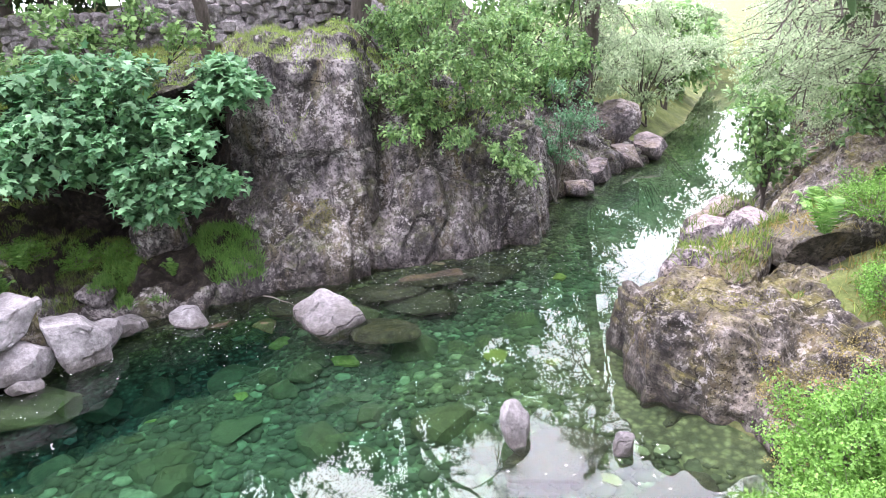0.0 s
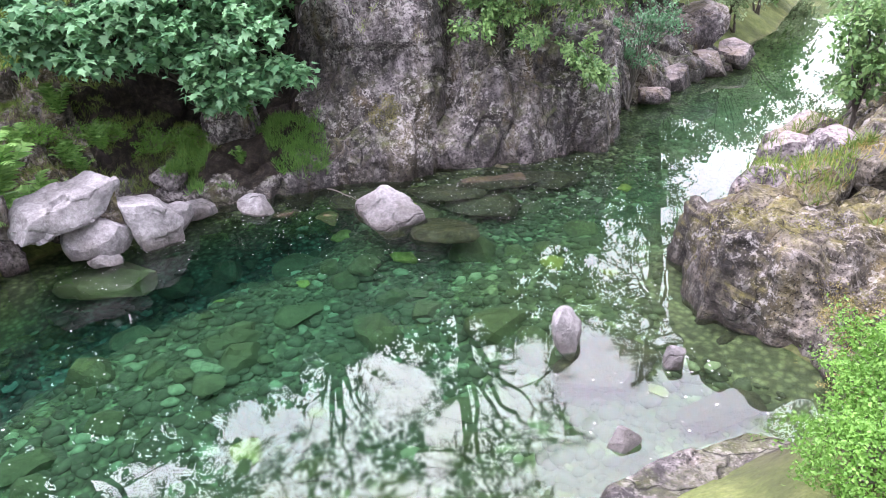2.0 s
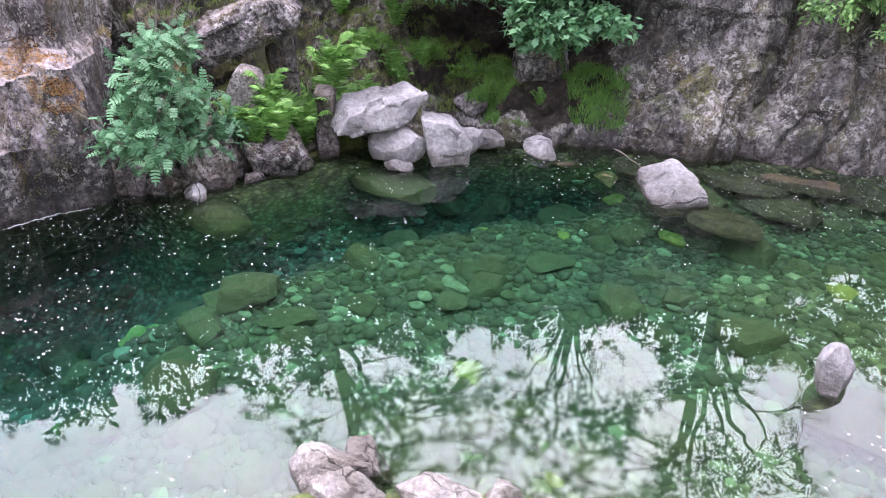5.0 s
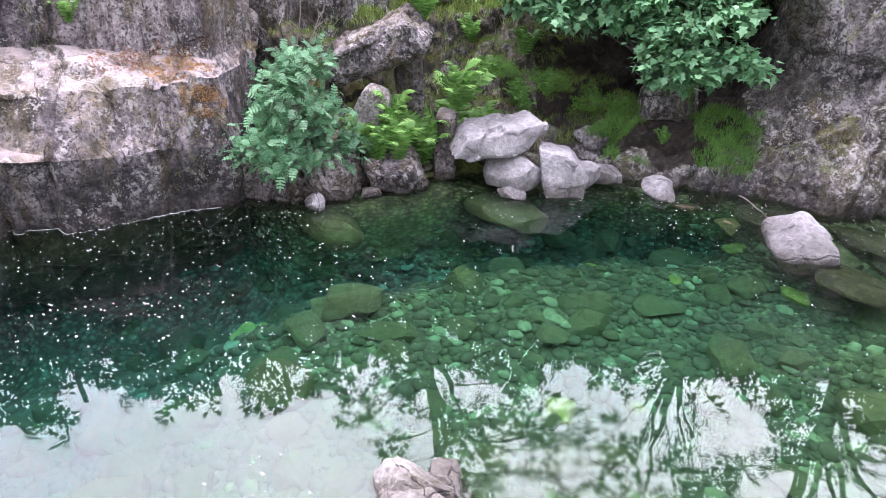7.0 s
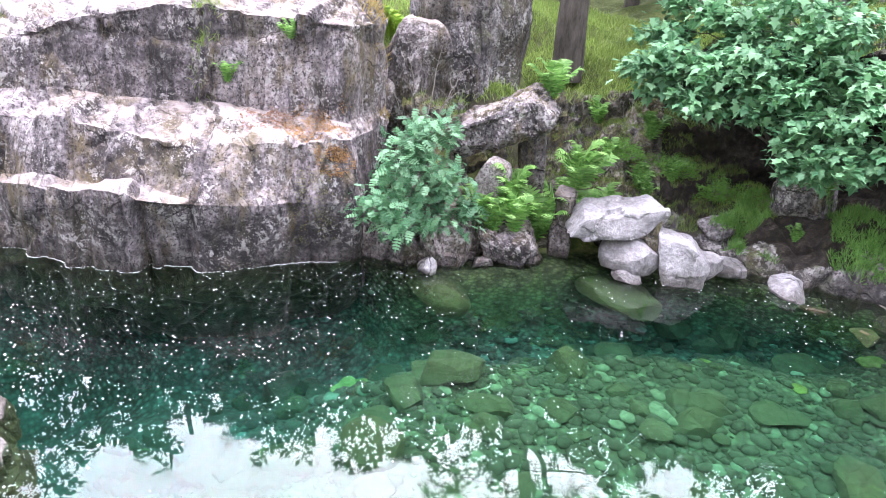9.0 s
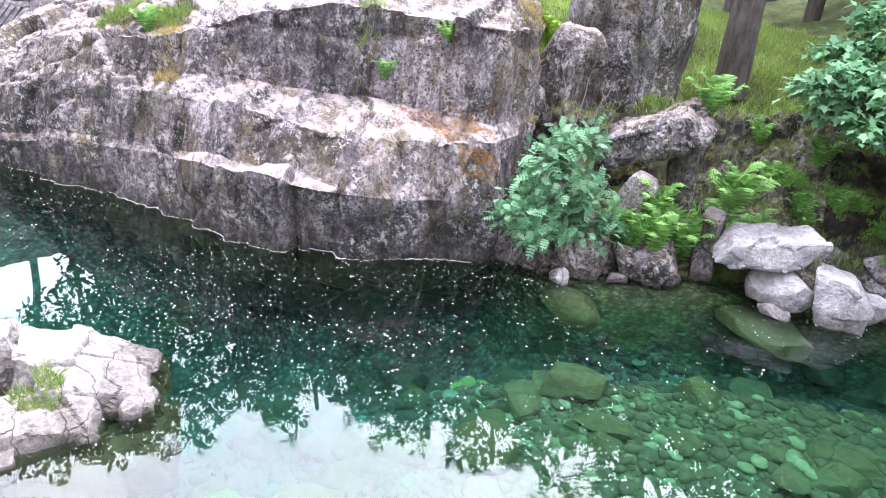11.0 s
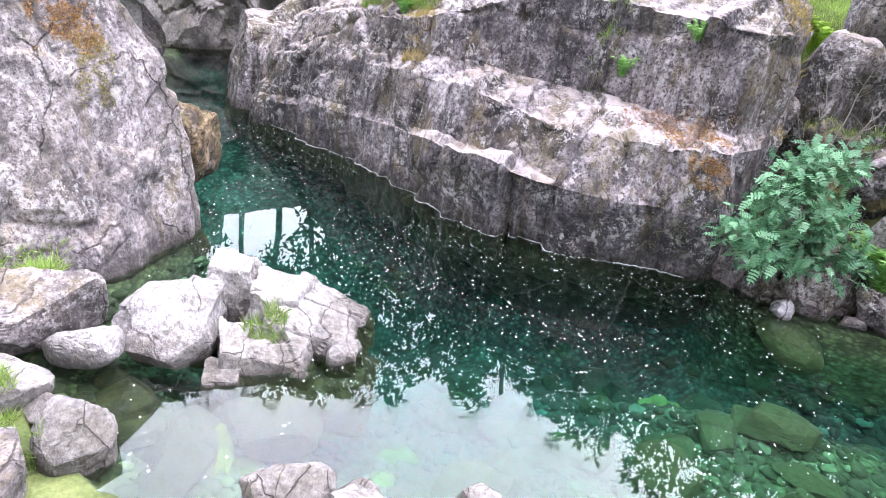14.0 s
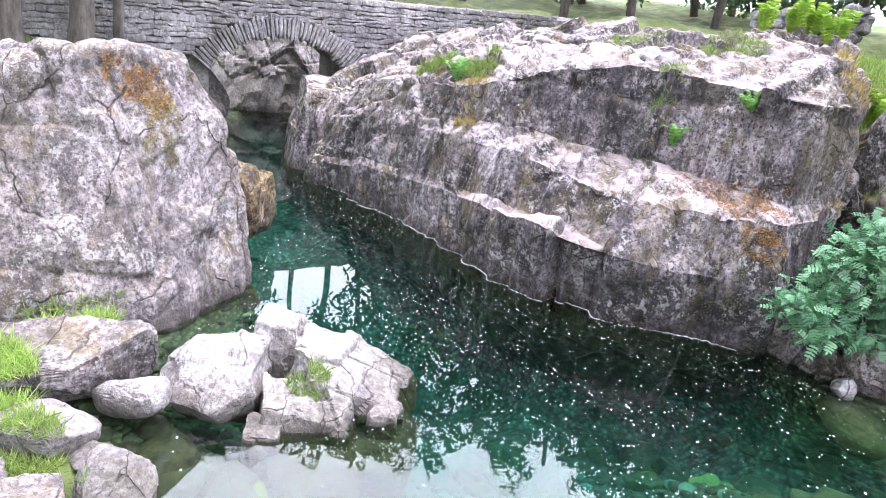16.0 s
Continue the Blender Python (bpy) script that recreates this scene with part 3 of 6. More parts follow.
gx, gy = spread(-18, 14, 0.14, 900), spread(-7, 30, 0.14, 900)
GX, GY = np.meshgrid(gx, gy, indexing="ij")
ground_v = np.stack([GX, GY, land(GX, GY)], -1).reshape(-1, 3)
ground = mesh_object("ground", ground_v, grid_faces(len(gx), len(gy)), GROUND, smooth=True)
tagged(ground, "turf banks running down to a cobbled river bed", "ground", kind="structure")

wx, wy = np.linspace(-30, 22, 3), np.linspace(-9, 40, 3)
WX, WY = np.meshgrid(wx, wy, indexing="ij")
water = mesh_object("water", np.stack([WX, WY, 0 * WX], -1).reshape(-1, 3), grid_faces(3, 3), WATER)
tagged(water, "clear still green river pool mirroring sky and trees", "water", kind="structure")
water.visible_shadow = False

# ---- the long outcrop across the pool ----
A0 = [(-9.4, 5.9, -1.5), (-9.3, 5.8, 0.8), (-9.3, 5.8, 0.9), (-9.3, 5.85, 1.6), (-9.5, 5.95, 1.8), (-9.7, 6.0, 3.1), (-10.2, 6.2, 3.5), (-13, 7, 3.9)]
A1 = [(-8.25, 4.8, -2), (-7.8, 4.5, 0.95), (-7.82, 4.48, 1.05), (-8.05, 4.42, 1.8), (-8.65, 4.75, 1.9), (-8.82, 4.9, 3.2), (-9.6, 5.2, 3.65), (-13, 6, 3.9)]
A2 = [(-8.75, 3.4, -2.5), (-8.25, 3.1, 0.95), (-8.3, 3.1, 1.05), (-8.6, 3.3, 1.7), (-9.6, 3.6, 1.95), (-9.75, 3.67, 3.25), (-10.9, 4.1, 3.58), (-14, 4.5, 3.7)]
A2B = [(-9.0, 2.75, -2.5), (-8.5, 2.4, 1.0), (-8.55, 2.42, 1.06), (-8.95, 2.8, 1.66), (-10.0, 3.1, 1.96), (-10.15, 3.17, 3.3), (-11.3, 3.5, 3.56), (-14, 3.8, 3.65)]
A3 = [(-9.2, 2.1, -2.5), (-8.7, 1.8, 1.12), (-9.15, 2.05, 1.14), (-9.35, 2.3, 1.64), (-10.35, 2.6, 1.98), (-10.52, 2.67, 3.28), (-11.8, 3.0, 3.5), (-14.5, 3, 3.6)]
A4 = [(-9.5, 1.0, -2.2), (-9.45, 1.02, 1.1), (-9.85, 1.2, 1.12), (-10.15, 1.3, 1.85), (-10.95, 1.35, 2.1), (-11.05, 1.42, 2.98), (-12.4, 1.7, 3.28), (-15.5, 1.6, 3.4)]
A5 = [(-11.0, 0.1, -1.8), (-11.05, 0.1, 0.9), (-11.15, 0.12, 1.0), (-11.3, 0.2, 1.78), (-11.6, 0.3, 2.02), (-11.7, 0.35, 2.55), (-12.4, 0.4, 2.82), (-16.5, 0.8, 3.1)]
A6 = [(-12.6, -1.4, -1.5), (-12.65, -1.35, 0.7), (-12.75, -1.3, 0.8), (-12.8, -1.2, 1.6), (-13.0, -1.0, 1.9), (-13.2, -0.9, 2.3), (-13.8, -0.6, 2.5), (-17, 0, 2.9)]
A7 = [(-13.9, -2.8, -1.2), (-14.0, -2.75, 0.3), (-14.1, -2.7, 0.4), (-14.4, -2.6, 1.2), (-14.7, -2.5, 1.6), (-15.0, -2.3, 1.85), (-15.5, -2.0, 2.0), (-18, -1, 2.6)]
A8 = [(-17.5, -3.1, -1.0), (-17.6, -3.0, 0.4), (-17.65, -2.95, 0.5), (-17.7, -2.8, 1.2), (-17.9, -2.6, 1.5), (-18.1, -2.4, 1.8), (-18.4, -2.2, 2.1), (-20, -1.5, 2.5)]
bank("long_outcrop", [A0, A1, A2, A2B, A3, A4, A5, A6, A7, A8], 560, 240, ROCK, "long grey purple rock outcrop with sloping pink ledges above deep water",
     "rock outcrop", (0.8, -0.5, 0), soften=0, joints=1.5, swell=0.6, size=1.05, amount=0.66, warp=0.06, seed=3, grain=(1.1, 0.9, 0.42), rz=-50, rx=8)

# ---- the cliff below the sycamore ----
BM = [(-6.5, 8.3, -0.6), (-6.6, 8.6, 0.4), (-6.95, 9.4, 0.9), (-7.5, 10.2, 1.5), (-7.9, 10.9, 2.2), (-8.0, 11.2, 2.9), (-8.2, 13.5, 3.5)]
B0 = [(-5.9, 8.4, -0.8), (-6.0, 8.8, 0.3), (-6.2, 9.6, 0.7), (-6.5, 10.6, 1.1), (-6.7, 11.4, 1.8), (-6.7, 10.8, 2.9), (-7, 13.5, 3.5)]
B1 = [(-5.0, 9.2, -0.7), (-5.1, 9.5, 0.25), (-5.4, 10.4, 0.7), (-5.4, 11.6, 1.0), (-5.5, 12.6, 1.9), (-5.3, 11.2, 3.1), (-5.6, 14, 3.7)]
B2 = [(-3.9, 9.9, -0.7), (-4.0, 10.1, 0.3), (-4.3, 10.5, 0.75), (-4.3, 11.6, 1.0), (-4.25, 12.5, 2.1), (-4.1, 11.3, 3.4), (-4.2, 14, 3.9)]
B3 = [(-3.05, 10.5, -1.0), (-3.05, 10.55, 0.3), (-2.95, 11.0, 0.9), (-3.0, 11.2, 2.0), (-3.25, 11.5, 3.7), (-3.3, 12.1, 3.95), (-3.2, 14, 4.0)]
B4 = [(-1.75, 11.0, -1.0), (-1.75, 11.05, 0.4), (-1.6, 11.4, 1.0), (-1.55, 11.65, 2.2), (-1.55, 11.9, 3.55), (-1.7, 12.4, 3.8), (-2, 14, 4.1)]
B4B = [(-1.62, 11.2, -1.0), (-1.6, 11.3, 0.4), (-1.4, 12.2, 1.0), (-1.38, 12.6, 2.0), (-1.4, 12.9, 2.8), (-1.5, 13.2, 3.1), (-1.8, 14.3, 3.7)]
B5 = [(-1.0, 11.35, -1.0), (-1.0, 11.4, 0.3), (-0.95, 11.9, 1.0), (-0.9, 12.2, 1.8), (-0.9, 12.5, 2.5), (-0.9, 13, 2.8), (-1, 14.5, 3.6)]
B6 = [(0.4, 11.85, -1.0), (0.4, 11.9, 0.4), (0.45, 12.1, 1.2), (0.5, 12.5, 1.8), (0.55, 12.9, 2.1), (0.6, 13.5, 2.5), (0.5, 15, 3.2)]
B7 = [(1.45, 12.25, -1.0), (1.45, 12.3, 0.5), (1.45, 12.5, 1.4), (1.45, 12.8, 1.9), (1.5, 13.3, 2.1), (1.5, 14, 2.5), (1.4, 15.5, 3.0)]
B8 = [(2.4, 15.4, -0.6), (2.3, 15.5, 0.5), (2.2, 15.7, 1.2), (2.1, 15.9, 1.6), (2.0, 16.3, 1.9), (1.9, 17, 2.4), (1.5, 18, 3.0)]
B9 = [(5.4, 18.7, -0.5), (5.3, 18.9, 0.3), (5.0, 19.3, 0.7), (4.6, 19.6, 1.0), (4.2, 20.2, 1.4), (3.8, 21, 2.0), (3, 22, 2.8)]
cliff = bank("cliff", [BM, B0, B1, B2, B3, B4, B4B, B5, B6, B7, B8, B9], 480, 200, FACE, "dark lichen-spotted rock cliff rising from the pool",
     "cliff", (0, -1, 0.2), soften=1, joints=1.5, swell=1.2, size=1.05, amount=0.8, warp=0.06, seed=8, grain=(1, 1, 0.6), rz=-12, rx=-10)

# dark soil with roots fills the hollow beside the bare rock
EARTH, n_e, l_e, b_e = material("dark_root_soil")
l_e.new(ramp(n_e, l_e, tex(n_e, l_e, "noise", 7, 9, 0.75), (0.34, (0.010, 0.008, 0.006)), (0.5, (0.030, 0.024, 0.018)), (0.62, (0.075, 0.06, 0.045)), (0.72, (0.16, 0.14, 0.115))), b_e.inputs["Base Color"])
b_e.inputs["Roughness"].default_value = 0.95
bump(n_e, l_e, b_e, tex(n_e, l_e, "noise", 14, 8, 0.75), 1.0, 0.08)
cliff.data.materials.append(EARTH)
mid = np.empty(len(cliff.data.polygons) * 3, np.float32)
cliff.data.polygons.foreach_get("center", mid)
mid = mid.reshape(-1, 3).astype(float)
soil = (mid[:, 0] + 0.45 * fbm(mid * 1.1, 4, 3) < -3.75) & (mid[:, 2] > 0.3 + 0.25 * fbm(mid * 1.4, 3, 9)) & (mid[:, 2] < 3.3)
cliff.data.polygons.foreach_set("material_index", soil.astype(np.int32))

# ---- the tall rock on the near side, by the bridge ----
C0 = [(-10.2, -3.8, -1.0), (-10.0, -3.8, 0.5), (-9.6, -3.8, 1.5), (-9.3, -3.9, 2.3), (-8.9, -4.2, 2.75), (-8.6, -5.2, 2.7)]
C1 = [(-8.55, -2.3, -1.0), (-8.6, -2.4, 0.4), (-8.65, -2.6, 1.5), (-8.6, -2.8, 2.2), (-8.4, -3.2, 2.95), (-8.2, -4.4, 2.85)]
C2 = [(-7.7, -2.65, -1.0), (-7.75, -2.75, 0.4), (-7.85, -3.0, 1.4), (-7.85, -3.2, 2.3), (-7.75, -3.5, 3.1), (-7.7, -4.6, 2.95)]
C3 = [(-6.95, -3.0, -1.0), (-7.0, -3.1, 0.5), (-7.15, -3.4, 1.5), (-7.25, -3.7, 2.4), (-7.3, -4.0, 3.05), (-7.3, -5.0, 2.9)]
C4 = [(-6.1, -4.2, -0.5), (-6.2, -4.3, 0.7), (-6.45, -4.5, 1.6), (-6.65, -4.7, 2.2), (-6.9, -4.9, 2.6), (-7.0, -5.6, 2.6)]
C5 = [(-5.2, -5.6, -0.2), (-5.3, -5.7, 0.8), (-5.6, -5.9, 1.4), (-6.0, -6.0, 2.0), (-6.5, -6.1, 2.5), (-6.8, -6.8, 2.8)]
bank("tall_rock", [C0, C1, C2, C3, C4, C5], 260, 170, TALL, "tall pink-grey rock with orange moss and lichen patches", "rock outcrop",
     (0.6, 0.8, 0.2), soften=2, size=1.2, amount=0.42, warp=0.05, seed=14, grain=(1, 1, 0.55), rz=-25, rx=10, joints=1.6)

# ---- the mossy outcrop on the right bank ----
D0 = [(3.3, 5.15, -0.5), (3.34, 5.2, 0.12), (3.48, 5.32, 0.25), (3.7, 5.5, 0.42), (4.0, 5.7, 0.62), (5.2, 6.0, 1.2)]
D1 = [(2.85, 5.95, -0.6), (2.9, 6.02, 0.18), (3.05, 6.15, 0.38), (3.25, 6.32, 0.58), (3.55, 6.55, 0.78), (5.14, 6.9, 1.15)]
D1B = [(2.5, 6.1, -0.6), (2.52, 6.16, 0.25), (2.56, 6.24, 0.55), (2.66, 6.36, 0.88), (3.0, 6.75, 0.96), (5.1, 7.2, 1.1)]
D2 = [(1.89, 6.6, -0.7), (1.9, 6.65, 0.3), (1.95, 6.72, 0.7), (2.04, 6.82, 1.02), (2.54, 7.2, 0.98), (4.94, 7.6, 1.05)]
D3 = [(1.99, 8.1, -0.7), (2.02, 8.05, 0.3), (2.06, 7.95, 0.8), (2.14, 7.8, 0.95), (2.74, 7.7, 0.95), (4.94, 8.2, 1.0)]
D4 = [(3.0, 9.0, -0.6), (3.05, 8.95, 0.15), (3.2, 8.8, 0.4), (3.5, 8.6, 0.7), (3.9, 8.5, 0.95), (5.2, 8.8, 1.4)]
D5 = [(4.6, 10.9, -0.5), (4.8, 10.9, 0.2), (5.1, 10.8, 0.5), (5.4, 10.7, 1.0), (5.8, 10.6, 1.5), (7.0, 10.5, 2.0)]
D6 = [(6.9, 15.1, -0.5), (7.1, 15, 0.2), (7.4, 14.9, 0.5), (7.8, 14.7, 1.0), (8.3, 14.5, 1.4), (9.4, 14, 2.0)]
D7 = [(11.4, 23, -0.5), (11.6, 23, 0.2), (12, 22.8, 0.5), (12.4, 22.5, 0.9), (13, 22, 1.3), (14, 21.5, 1.8)]
bank("mossy_outcrop", [D0, D1, D1B, D2, D3, D4, D5, D6, D7], 400, 150, MOSSY, "rough mossy brown-grey rock bank with yellow moss", "rock outcrop",
     (-0.8, -0.6, 0.2), soften=1, joints=2.1, swell=0.22, size=0.5, amount=1.0, warp=0.06, seed=21, grain=(1.5, 1.5, 0.5), rz=20, rx=4)

# ---- low broken rocks between the outcrop and the boulders ----
E0 = [(-8.9, 5.2, -1.0), (-8.7, 5.3, 0.2), (-8.7, 5.5, 0.6), (-8.9, 5.8, 1.1), (-9.2, 6.1, 1.6), (-9.8, 6.4, 2.1)]
E1 = [(-7.35, 4.85, -1.0), (-7.4, 4.95, 0.15), (-7.6, 5.2, 0.35), (-7.9, 5.4, 0.75), (-8.3, 5.8, 1.2), (-9.2, 6.5, 1.9)]
E2 = [(-7.25, 6.05, -1.02), (-7.3, 6.1, 0.23), (-7.5, 6.25, 0.48), (-7.8, 6.4, 0.63), (-8.3, 6.8, 0.88), (-9.2, 7.5, 1.88)]
E3 = [(-6.85, 6.8, -0.92), (-6.9, 6.85, 0.18), (-7.1, 7.05, 0.38), (-7.4, 7.3, 0.48), (-7.9, 7.7, 0.78), (-8.7, 8.4, 1.98)]
E4 = [(-6.6, 7.8, -0.72), (-6.7, 7.9, -0.02), (-6.9, 8.1, 0.18), (-7.2, 8.3, 0.58), (-7.6, 8.7, 0.98), (-8.3, 9.5, 2.08)]
E5 = [(-5.8, 8.5, -0.6), (-5.9, 8.7, 0.1), (-6.1, 9.0, 0.5), (-6.4, 9.2, 0.9), (-6.8, 9.6, 1.4), (-7.4, 10.2, 2.3)]
bank("broken_shore", [E0, E1, E2, E3, E4, E5], 220, 90, MOSSY, "broken mossy rocks at the foot of the slope", "rock outcrop",
     (0.8, -0.6, 0.2), soften=1, joints=1.8, size=0.75, amount=1.0, warp=0.05, seed=31, grain=(1, 1, 0.7), rz=-55, rx=0)

# ---- boulders ----
STONE = "stones along the water's edge"
hewn("boulder", (-2.0, 9.25, 0.0), ((-0.56, 0.3, 0.12), (-0.12, 0.36, 0.38), (0.26, 0.24, 0.3), (0.6, -0.1, 0.1), (0.12, -0.5, 0.07), (-0.16, -0.44, 0.05), (-0.6, 0.36, -0.3),
     (0.66, 0.0, -0.3), (0.1, -0.6, -0.3), (0.0, 0.6, -0.3), (0.42, 0.42, -0.2)), 0, 2, PALE, "pale grey angular boulder standing in the shallows", STONE)
boulder("boulder", (-4.08, 9.42, 0.1), (0.62, 0.42, 0.34), (0, 4, -8), 4, PALE, "small rounded pinkish boulder at the water's edge", STONE)
boulder("boulder", (-4.87, 9.15, 0.1), (0.72, 0.45, 0.34), (0, -4, 15), 5, PALE, "oval grey boulder at the water's edge", STONE)
hewn("boulder", (-5.22, 8.38, 0.3), ((-0.42, -0.2, 0.42), (-0.35, 0.25, 0.42), (0.05, -0.28, 0.33), (0.1, 0.25, 0.36), (0.38, -0.2, 0.02), (0.36, 0.25, 0.02), (-0.22, -0.3, -0.4), (0.3, -0.25, -0.45),
     (-0.25, 0.3, -0.4), (0.3, 0.3, -0.4)), 40, 7, PALE, "pale blocky boulder leaning on its neighbour", STONE)
boulder("boulder", (-5.78, 7.9, 0.24), (0.9, 0.7, 0.64), (0, 0, 35), 9, PALE, "pale rounded boulder at the water's edge", STONE, 5, cuts=7, boxy=0.3)
hewn("boulder", (-6.12, 7.78, 0.72), ((-0.68, -0.3, -0.22), (-0.6, 0.4, -0.2), (-0.5, -0.35, 0.1), (-0.4, 0.4, 0.2), (0.68, -0.3, 0.32), (0.74, -0.25, 0.22), (0.6, 0.35, 0.34), (0.45, -0.35, -0.1),
     (0.5, 0.35, -0.15), (0.0, -0.42, -0.18)), 55, 12, PALE, "large pale slab lying across two boulders", STONE)
boulder("boulder", (-4.98, 8.72, 0.2), (0.5, 0.45, 0.45), (0, 0, 35), 17, PALE, "grey boulder behind a paler one", STONE)
boulder("boulder", (-5.58, 7.62, 0.03), (0.46, 0.36, 0.28), (0, 0, 10), 19, PALE, "small striped stone at the water line", STONE, joints=0.3)
boulder("boulder", (0.53, 6.05, 0.1), (0.36, 0.36, 0.66), (-24, -14, 0), 23, PALE, "pointed pale stone standing in the water", STONE)
boulder("boulder", (1.55, 5.78, 0.04), (0.28, 0.24, 0.3), (0, 0, 30), 24, PALE, "small pale stone breaking the surface", STONE)
boulder("boulder", (0.9, 4.6, 0.03), (0.32, 0.24, 0.24), (0, 0, 20), 26, PALE, "small pink stone breaking the surface", STONE)
boulder("boulder", (-10.3, -3.0, 0.4), (1.4, 1.2, 1.7), (0, 8, 10), 28, WET, "brown moss-covered boulder below the tall rock", STONE, 5, cuts=11, rough=0.1, joints=0.3)
# cap stone on its pillars
hewn("boulder", (-7.8, 7.0, 1.86), ((-0.86, -0.5, -0.42), (-0.9, 0.4, -0.3), (-0.72, -0.5, -0.05), (-0.6, 0.5, 0.1), (0.35, -0.45, 0.46), (0.4, 0.5, 0.55), (0.74, -0.35, 0.2), (0.8, 0.4, 0.2),
     (0.62, -0.4, -0.02), (-0.62, -0.3, -0.55), (0.2, -0.4, -0.08)), 44, 31, ROCK, "mossy lichen-spotted capstone propped on upright stones", "propped stones", 0.05, 0.06)
boulder("boulder", (-7.55, 6.5, 0.85), (0.5, 0.42, 1.2), (0, 16, 40), 33, TALL, "upright stone propping the capstone", "propped stones", cuts=4, boxy=0.8)
boulder("boulder", (-7.5, 7.35, 1.25), (0.42, 0.42, 1.5), (0, -6, 40), 35, ROCK, "upright stone propping the capstone", "propped stones", cuts=4, boxy=0.8)
boulder("boulder", (-10.0, 7.7, 2.7), (2.3, 1.8, 4.6), (0, 4, 48), 37, FACE, "upright grey rock wall behind the ferns", level=6, cuts=6, boxy=0.7, joints=0.16, rough=0.07)
# island
island = thing("rock_island", (-6.0, -1.1, 0.0), "pale cracked rock island with a grass tuft", "rock")



def slab(place, low, high, slope, seed, turn=0, rough=0.035):
    """One block of the island: low and high are its outlines (x, y) below and above, slope the heights of the upper corners."""
    corners = [(x, y, -0.45) for x, y in low] + [(x, y, z) for (x, y), z in zip(high, slope)]
    ob = mesh_object("slab", *hewn_shape(corners, seed, 0.035, rough, 0.05), ISLAND, island)
    ob.matrix_basis = pose(*place, 0, 0, turn)


# the big undercut boulder, its neighbours behind, then flat slabs that step down into the water
slab((0.1, -0.85, 0), ((-0.4, -0.3), (0.05, -0.2), (0.1, 0.35), (-0.4, 0.4)), ((-0.38, -0.38), (0.02, -0.62), (0.42, -0.42), (0.52, 0.05), (0.34, 0.38), (-0.36, 0.42), (0.02, -0.3), (0.0, 0.2)),
     (0.50, 0.30, 0.16, 0.14, 0.34, 0.56, 0.56, 0.60), 701)
slab((-0.62, -0.42, 0), ((-0.3, -0.3), (0.25, -0.3), (0.3, 0.35), (-0.3, 0.4)), ((-0.22, -0.2), (0.2, -0.24), (0.2, 0.2), (-0.15, 0.25)), (0.66, 0.62, 0.58, 0.6), 702)
slab((-0.42, 0.08, 0), ((-0.4, -0.3), (0.3, -0.3), (0.35, 0.35), (-0.4, 0.4)), ((-0.3, -0.25), (0.22, -0.25), (0.26, 0.22), (-0.25, 0.3)), (0.52, 0.5, 0.4, 0.42), 703)
slab((-0.62, 0.62, 0), ((-0.4, -0.4), (0.3, -0.4), (0.3, 0.5), (-0.2, 0.5)), ((-0.3, -0.35), (0.26, -0.35), (0.24, 0.34), (-0.1, 0.42)), (0.38, 0.40, 0.08, 0.05), 704)
slab((-0.1, 0.5, 0), ((-0.35, -0.5), (0.3, -0.5), (0.3, 0.6), (-0.3, 0.6)), ((-0.24, -0.46), (0.22, -0.46), (0.2, 0.44), (-0.24, 0.42)), (0.40, 0.31, 0.05, 0.1), 705)
slab((0.36, 0.02, 0), ((-0.3, -0.55), (0.35, -0.4), (0.3, 0.55), (-0.25, 0.55)), ((-0.24, -0.44), (0.2, -0.34), (0.18, 0.42), (-0.2, 0.46)), (0.36, 0.22, 0.08, 0.2), 706)
slab((0.62, -0.28, 0), ((-0.22, -0.24), (0.24, -0.2), (0.22, 0.24), (-0.2, 0.24)), ((-0.16, -0.18), (0.14, -0.14), (0.14, 0.17), (-0.16, 0.18)), (0.14, 0.05, 0.05, 0.13), 707)
slab((0.16, 0.86, 0), ((-0.24, -0.2), (0.2, -0.24), (0.2, 0.16), (-0.2, 0.2)), ((-0.15, -0.13), (0.14, -0.15), (0.12, 0.1), (-0.13, 0.12)), (0.1, 0.07, 0.05, 0.07), 708)
slab((0.3, 0.3, -0.12), ((-0.6, -0.8), (0.75, -0.7), (0.7, 0.8), (-0.5, 0.95)), ((-0.5, -0.7), (0.6, -0.5), (0.55, 0.7), (-0.4, 0.8)), (-0.1, -0.1, -0.14, -0.14), 709)
boulder("boulder", (-5.5, -2.68, 0.2), (0.95, 0.42, 0.4), (0, -20, 62), 44, ISLAND, "pale slab tilted into the water", STONE, 5, boxy=0.5, cuts=5, joints=0.2)
boulder("boulder", (-5.75, -3.55, 0.32), (1.9, 1.0, 0.75), (0, 3, 118), 46, TALL, "flat-topped pinkish slab below the tall rock", STONE, 6, boxy=0.6, cuts=7, joints=0.08, rough=0.06)
boulder("boulder", (-6.25, -3.05, 0.14), (0.55, 0.38, 0.36), (0, 0, 30), 47, TALL, "grey stone under the grass tuft", STONE)
boulder("boulder", (-6.4, -3.4, 0.3), (0.5, 0.38, 0.36), (0, 0, 80), 52, TALL, "small pinkish stone under the grass tuft", STONE)
boulder("boulder", (-4.85, -3.2, 0.2), (0.95, 0.6, 0.45), (0, 0, 120), 48, ISLAND, "pale flat stone among grass", STONE, 5, boxy=0.5, cuts=5, joints=0.22)
boulder("boulder", (-4.0, -3.3, 0.25), (0.8, 0.65, 0.6), (0, 0, 0), 49, TALL, "grey speckled boulder beside the shallows", STONE, 5, joints=0.22)
